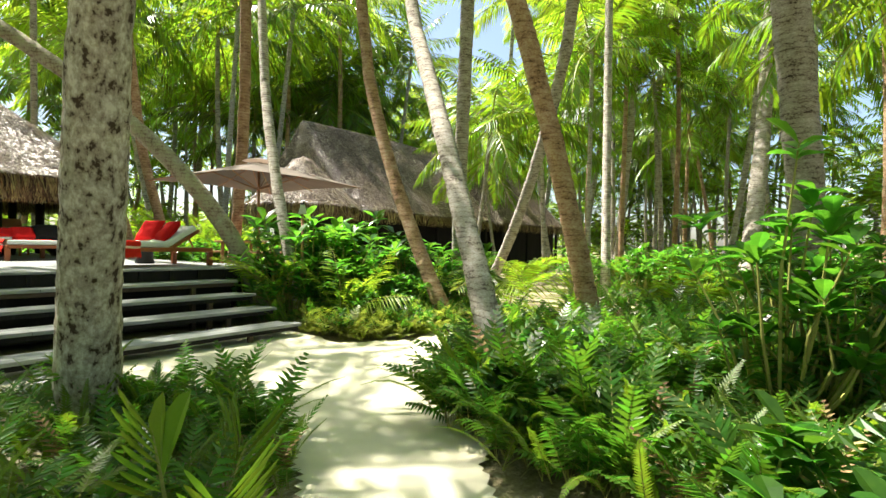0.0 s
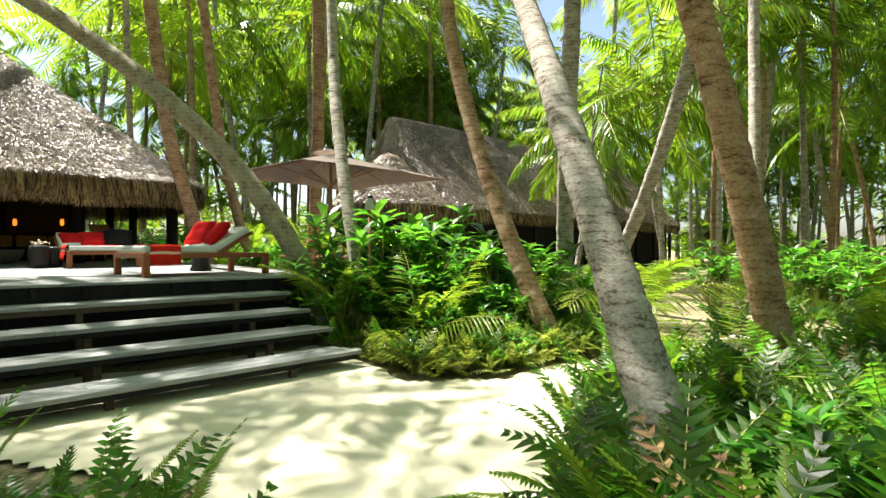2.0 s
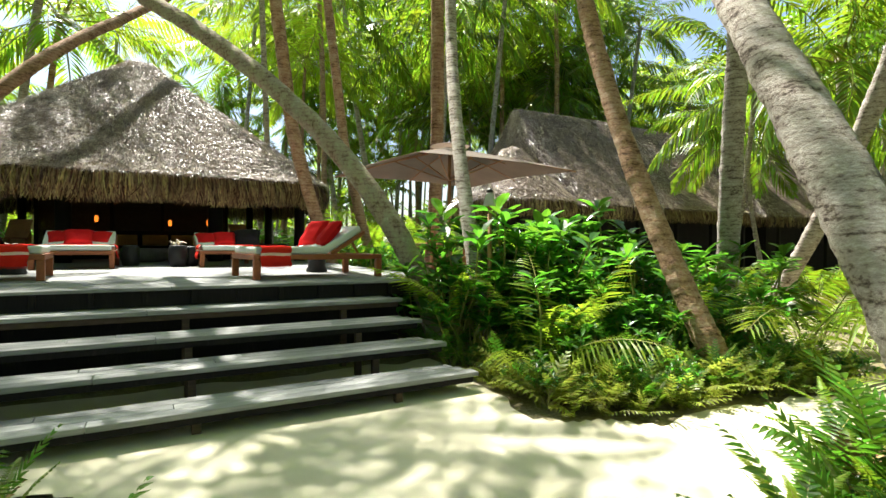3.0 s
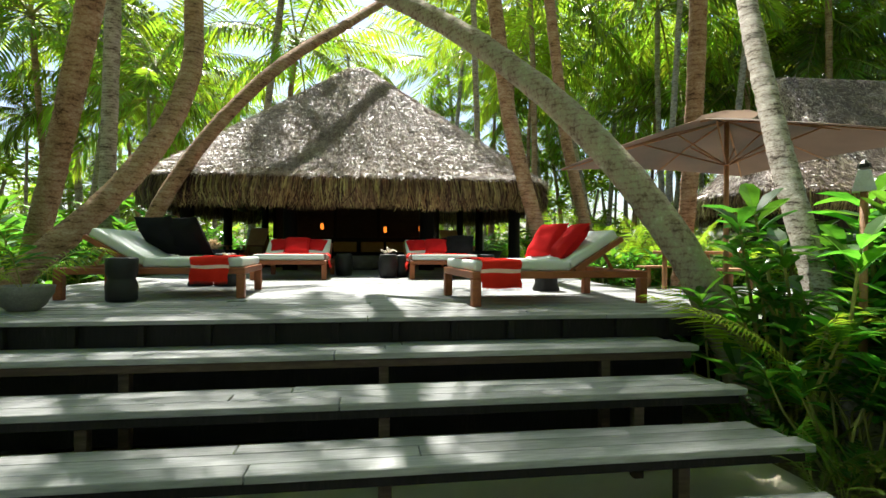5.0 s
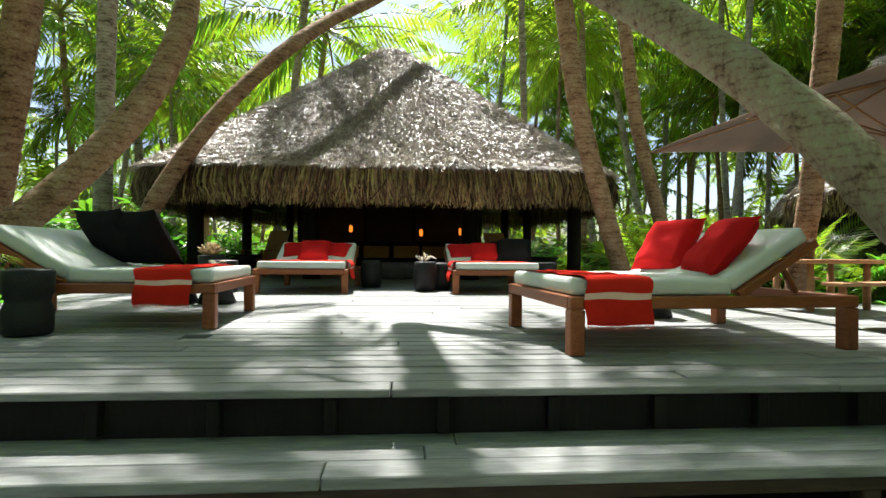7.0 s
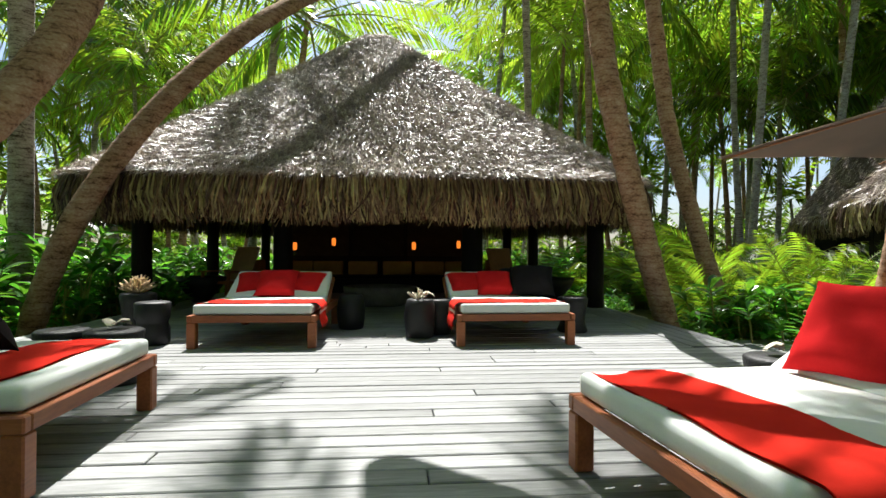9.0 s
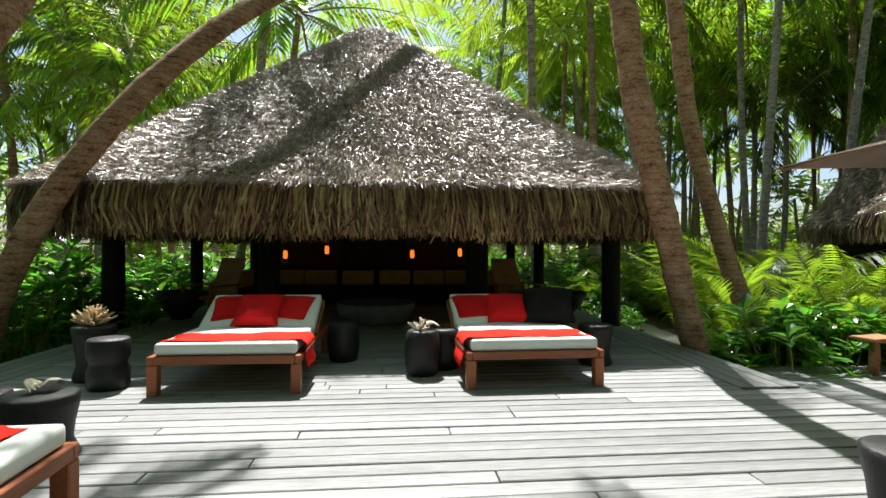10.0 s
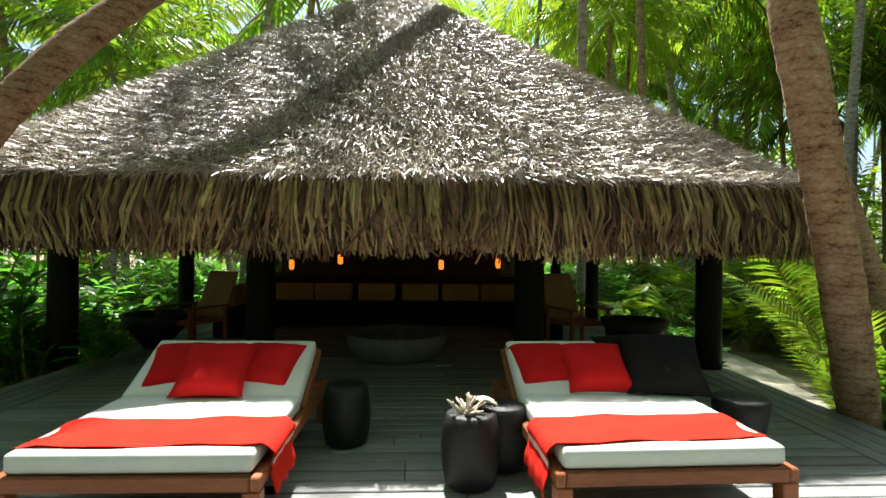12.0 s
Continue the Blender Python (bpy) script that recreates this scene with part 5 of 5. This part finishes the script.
def scatter(outline, n, gap, do, rng):
    xs, ys = [p[0] for p in outline], [p[1] for p in outline]
    got, tries = [], 0
    while len(got) < n and tries < n * 60:
        tries += 1
        x, y = rng.uniform(min(xs), max(xs)), rng.uniform(min(ys), max(ys))
        if inside(x, y, outline) and all((x - a) ** 2 + (y - b) ** 2 > gap * gap for a, b in got):
            got.append((x, y))
            do(x, y)


def palm_seedling(x, y, rz):
    """A seedling whose stalks carry a split broad blade on one side and narrow leaflets on the other."""
    t = thing("palm_seedling", pose(x, y, -0.02, 0, 0, rz), "bright green palm seedling with a broad split leaf", "palm")
    rng = random.Random(8)
    for turn, tilt, h, broad in ((80, 8, 0.52, True), (230, 24, 0.40, False), (330, 22, 0.44, False), (150, 30, 0.36, False)):
        s = Soup()
        tube(s, [(0, 0, 0), (0.01, 0, h * 0.5), (0.03, 0, h), (0.05, 0, h + 0.2)], [0.011, 0.009, 0.007, 0.003], 6, 1)
        for k in range(9):
            at_ = Vector((0.03, 0, h - 0.12 + 0.035 * k))
            for sg in (1, -1):
                if broad and sg < 0:
                    continue
                leaf_blade(s, at_, Vector((0.15, sg * 0.7, 0.5 + 0.07 * k)), Vector((1, 0, 0.3)), 0.30 * rng.uniform(0.8, 1.1), 0.022, 0.15)
        if broad:
            leaf_blade(s, Vector((0.03, -0.005, h)), Vector((0.1, -0.55, 0.75)), Vector((1, 0, 0.2)), 0.36, 0.15, 0.12)
            leaf_blade(s, Vector((0.03, -0.005, h + 0.05)), Vector((0.1, -0.2, 1.0)), Vector((1, 0, 0.2)), 0.28, 0.10, 0.1)
        put("frond", s.mesh("frond", [M_SWORD, M_STEM]), t, "", pose(0, 0, 0, 0, tilt, turn))


def beds():
    rng = random.Random(5)
    left_bed = [(-0.2, -0.25), (-0.1, 0.9), (-0.8, 1.8), (-3.2, 2.4), (-4.8, 1.0), (-4.2, -2.2), (-2.9, -2.9), (-1.7, -1.9), (-0.75, -0.95)]
    right_bed = [(0.95, -0.8), (1.5, -0.3), (2.9, 0.3), (4.6, -0.1), (6.2, -0.4), (7.5, -1.5), (6.0, -4.2), (1.0, -4.2), (0.3, -3.0), (0.45, -1.75)]
    island = [(2.95, 3.4), (3.05, 2.4), (3.6, 2.05), (4.8, 1.95), (6.4, 1.6), (7.5, 3.0), (6.5, 5.0), (3.8, 5.0)]
    scatter(left_bed, 84, 0.26, lambda x, y: fern(x, y, rng.uniform(0.7, 1.0), rng), rng)
    scatter(right_bed, 150, 0.28, lambda x, y: fern(x, y, rng.uniform(0.8, 1.2), rng), rng)
    front = [(2.95, 3.4), (3.0, 2.4), (3.55, 2.0), (4.8, 1.9), (6.3, 1.6), (6.6, 2.1), (5.2, 2.5), (4.2, 2.65), (3.45, 3.1), (3.2, 3.8)]
    scatter(front, 90, 0.15, lambda x, y: sow(LITTLE, x, y, 0, rng.uniform(0.75, 1.4), rng), rng)
    scatter(front, 12, 0.4, lambda x, y: shrub(x, y, rng.uniform(0.28, 0.46), rng), rng)
    scatter(front, 14, 0.35, lambda x, y: fern(x, y, rng.uniform(0.45, 0.7), rng), rng)
    scatter([(3.3, 3.9), (3.4, 3.0), (4.2, 2.6), (5.4, 2.4), (6.4, 2.2), (6.6, 3.0), (4.6, 3.4)], 44, 0.22, lambda x, y: fern(x, y, rng.uniform(0.6, 0.9), rng), rng)
    scatter([(3.3, 3.9), (4.2, 3.3), (6.6, 3.0), (7.5, 3.4), (6.5, 5.0), (3.8, 5.0)], 16, 0.45, lambda x, y: shrub(x, y, rng.uniform(0.85, 1.2), rng), rng)
    for x, y, s in ((3.85, 3.6, 0.55), (5.5, 3.4, 0.6), (3.5, 4.55, 0.7)):
        sow(LIT, x, y, 0, s, rng)
    for x, y, s in ((3.45, 3.2, 0.85), (5.05, 3.1, 0.75), (4.2, 3.35, 0.8)):
        young(x, y, s, rng)
    for x, y, s in ((3.65, 3.75, 0.9), (3.95, 3.15, 0.75), (4.3, 3.0, 0.8), (4.75, 3.2, 0.9), (5.3, 3.0, 0.8), (5.9, 2.9, 0.8), (4.4, 3.6, 1.1)):
        shrub(x, y, s, rng)
    for x, y, s in ((3.95, 4.95, 2.0), (4.5, 4.75, 2.15), (5.2, 4.9, 2.2), (6.0, 4.7, 2.0), (3.55, 5.1, 1.5), (5.6, 3.9, 1.5), (6.8, 4.6, 1.6), (4.2, 4.1, 1.4), (4.9, 5.2, 1.95), (7.4, 3.6, 1.6)):
        shrub(x, y, s, rng)
    for x, y, s in ((3.9, -0.25, 0.75), (5.0, 0.0, 0.85), (6.9, 2.3, 1.3)):
        young(x, y, s, rng)
    for x, y in ((0.55, -1.75), (0.72, -1.4), (0.9, -1.05), (0.5, -2.1), (0.65, -2.45), (1.2, -0.85), (0.95, -1.8), (0.35, -2.75), (1.0, -1.4)):
        fern(x, y, rng.uniform(0.8, 1.05), rng)
    for x, y in ((1.0, -1.3), (0.88, -1.12), (1.2, -1.5), (1.25, -1.1), (0.78, -1.5)):
        fern(x, y, 1.05, rng)
    for x, y, s in ((1.1, -1.35, 1.3), (1.0, -1.15, 1.2), (1.25, -1.6, 1.25), (0.9, -1.4, 1.1), (1.15, -1.05, 1.2), (1.05, -1.6, 1.2)):
        fern(x, y, s, rng)
    for x, y, s in ((1.08, -1.25, 0.7), (1.25, -1.62, 0.62), (1.55, -1.5, 0.7), (1.0, -1.75, 0.6), (1.75, -1.85, 0.7), (1.35, -2.0, 0.6), (2.2, -1.5, 0.75)):
        shrub(x, y, s, rng)
    for x, y, s in ((3.3, -0.95, 0.62),):
        young(x, y, s, rng)
    for x, y in ((3.1, 4.5), (3.05, 5.0), (2.95, 4.0), (3.25, 3.7)):
        fern(x, y, 0.8, rng)
    # mass behind the right bed
    scatter([(7.0, -5), (20, -8), (22, 3), (12, 4), (9.7, 0.9), (9.8, -0.6)], 26, 1.0, lambda x, y: shrub(x, y, rng.uniform(1.1, 1.7), rng), rng)
    scatter([(7.0, -5), (20, -8), (22, 3), (12, 8), (7.5, 3)], 14, 1.3, lambda x, y: areca(x, y, rng.uniform(0.8, 1.2), rng), rng)
    scatter([(7.0, -5), (14, -6), (14, 2), (9.7, 1.2), (7.4, 1.4), (7.6, -1)], 36, 0.5, lambda x, y: fern(x, y, rng.uniform(0.9, 1.3), rng), rng)
    big = clump("broad_leaf_bush", BIG_BRANCHES, 6, 70, "tall bush with large dark glossy leaves by the path", "bush", "", 0.3)
    big.matrix_basis = pose(2.2, -3.3, 0, 0, 0, 30) @ Matrix.Scale(1.3, 4)
    low = clump("flowering_bush", FLOWER_BRANCHES, 5, 71, "low bright bush with white flowers by the path", "bush", "", 0.15)
    low.matrix_basis = pose(0.12, -3.35, 0, 0, 0, 0)
    for t in (big, low):
        for o in t.children:
            o.name = "branch"
    palm_seedling(-1.42, -1.35, 37)
    # left of the deck
    scatter([(-4.6, 5), (-4.7, 19), (-9, 20), (-10, 5)], 34, 0.8, lambda x, y: shrub(x, y, rng.uniform(1.8, 2.5), rng), rng)
    scatter([(-4.8, 8), (-5.0, 22), (-10, 24), (-11, 8)], 18, 1.1, lambda x, y: areca(x, y, rng.uniform(0.9, 1.3), rng), rng)
    scatter([(-3.0, 2.9), (-2.95, 5.0), (-4.6, 5.0), (-5.5, 2.8)], 12, 0.5, lambda x, y: shrub(x, y, rng.uniform(0.8, 1.1), rng), rng)
    tagged(young(-2.85, 5.85, 0.5, rng, DECK + 0.17), "young feather palm growing from the clay pot", "palm")
    young(-3.3, 4.9, 1.0, rng)
    young(-4.5, 5.6, 1.3, rng)
    # right of the hut
    scatter([(4.2, 12.0), (9, 12.0), (9, 13.0), (6.4, 13.6), (4.9, 12.6)], 14, 0.5, lambda x, y: shrub(x, y, rng.uniform(1.2, 1.7), rng), rng)
    for x, y, s in ((6.2, 12.9, 0.95), (7.3, 12.8, 1.1), (5.6, 12.5, 0.8), (8.3, 12.6, 1.15), (6.8, 14.0, 1.3), (7.9, 13.7, 1.3), (6.1, 14.6, 1.3), (6.9, 12.3, 0.85), (7.9, 12.3, 0.9), (9.0, 12.4, 1.0), (5.8, 13.4, 1.1), (7.4, 13.3, 1.25), (5.1, 13.2, 0.8)):
        sow(UPRIGHT, x, y, 0, s, rng)
    for x, y, s in ((9.1, 12.6, 1.0),):
        sow(LIT, x, y, 0, s, rng)
    scatter([(4.4, 15.3), (5.6, 16.5), (6.0, 21), (3.9, 21), (3.9, 15.2)], 14, 0.5, lambda x, y: shrub(x, y, rng.uniform(0.8, 1.2), rng), rng)
    scatter([(7.4, 19), (11.2, 19), (11, 30), (8, 30)], 16, 0.9, lambda x, y: shrub(x, y, rng.uniform(1.2, 1.8), rng), rng)
    scatter([(7.6, 18), (11.2, 18), (11.4, 27), (8, 30)], 12, 1.2, lambda x, y: areca(x, y, rng.uniform(1.5, 2.2), rng), rng)
    # behind the hut
    scatter([(-7, 20.2), (6, 20.2), (8, 26), (-10, 26)], 60, 0.75, lambda x, y: shrub(x, y, rng.uniform(1.5, 2.3), rng), rng)
    scatter([(-7, 20.4), (6, 20.4), (8, 28), (-10, 28)], 40, 0.9, lambda x, y: areca(x, y, rng.uniform(1.0, 1.6), rng), rng)


beds()
deck_floor()
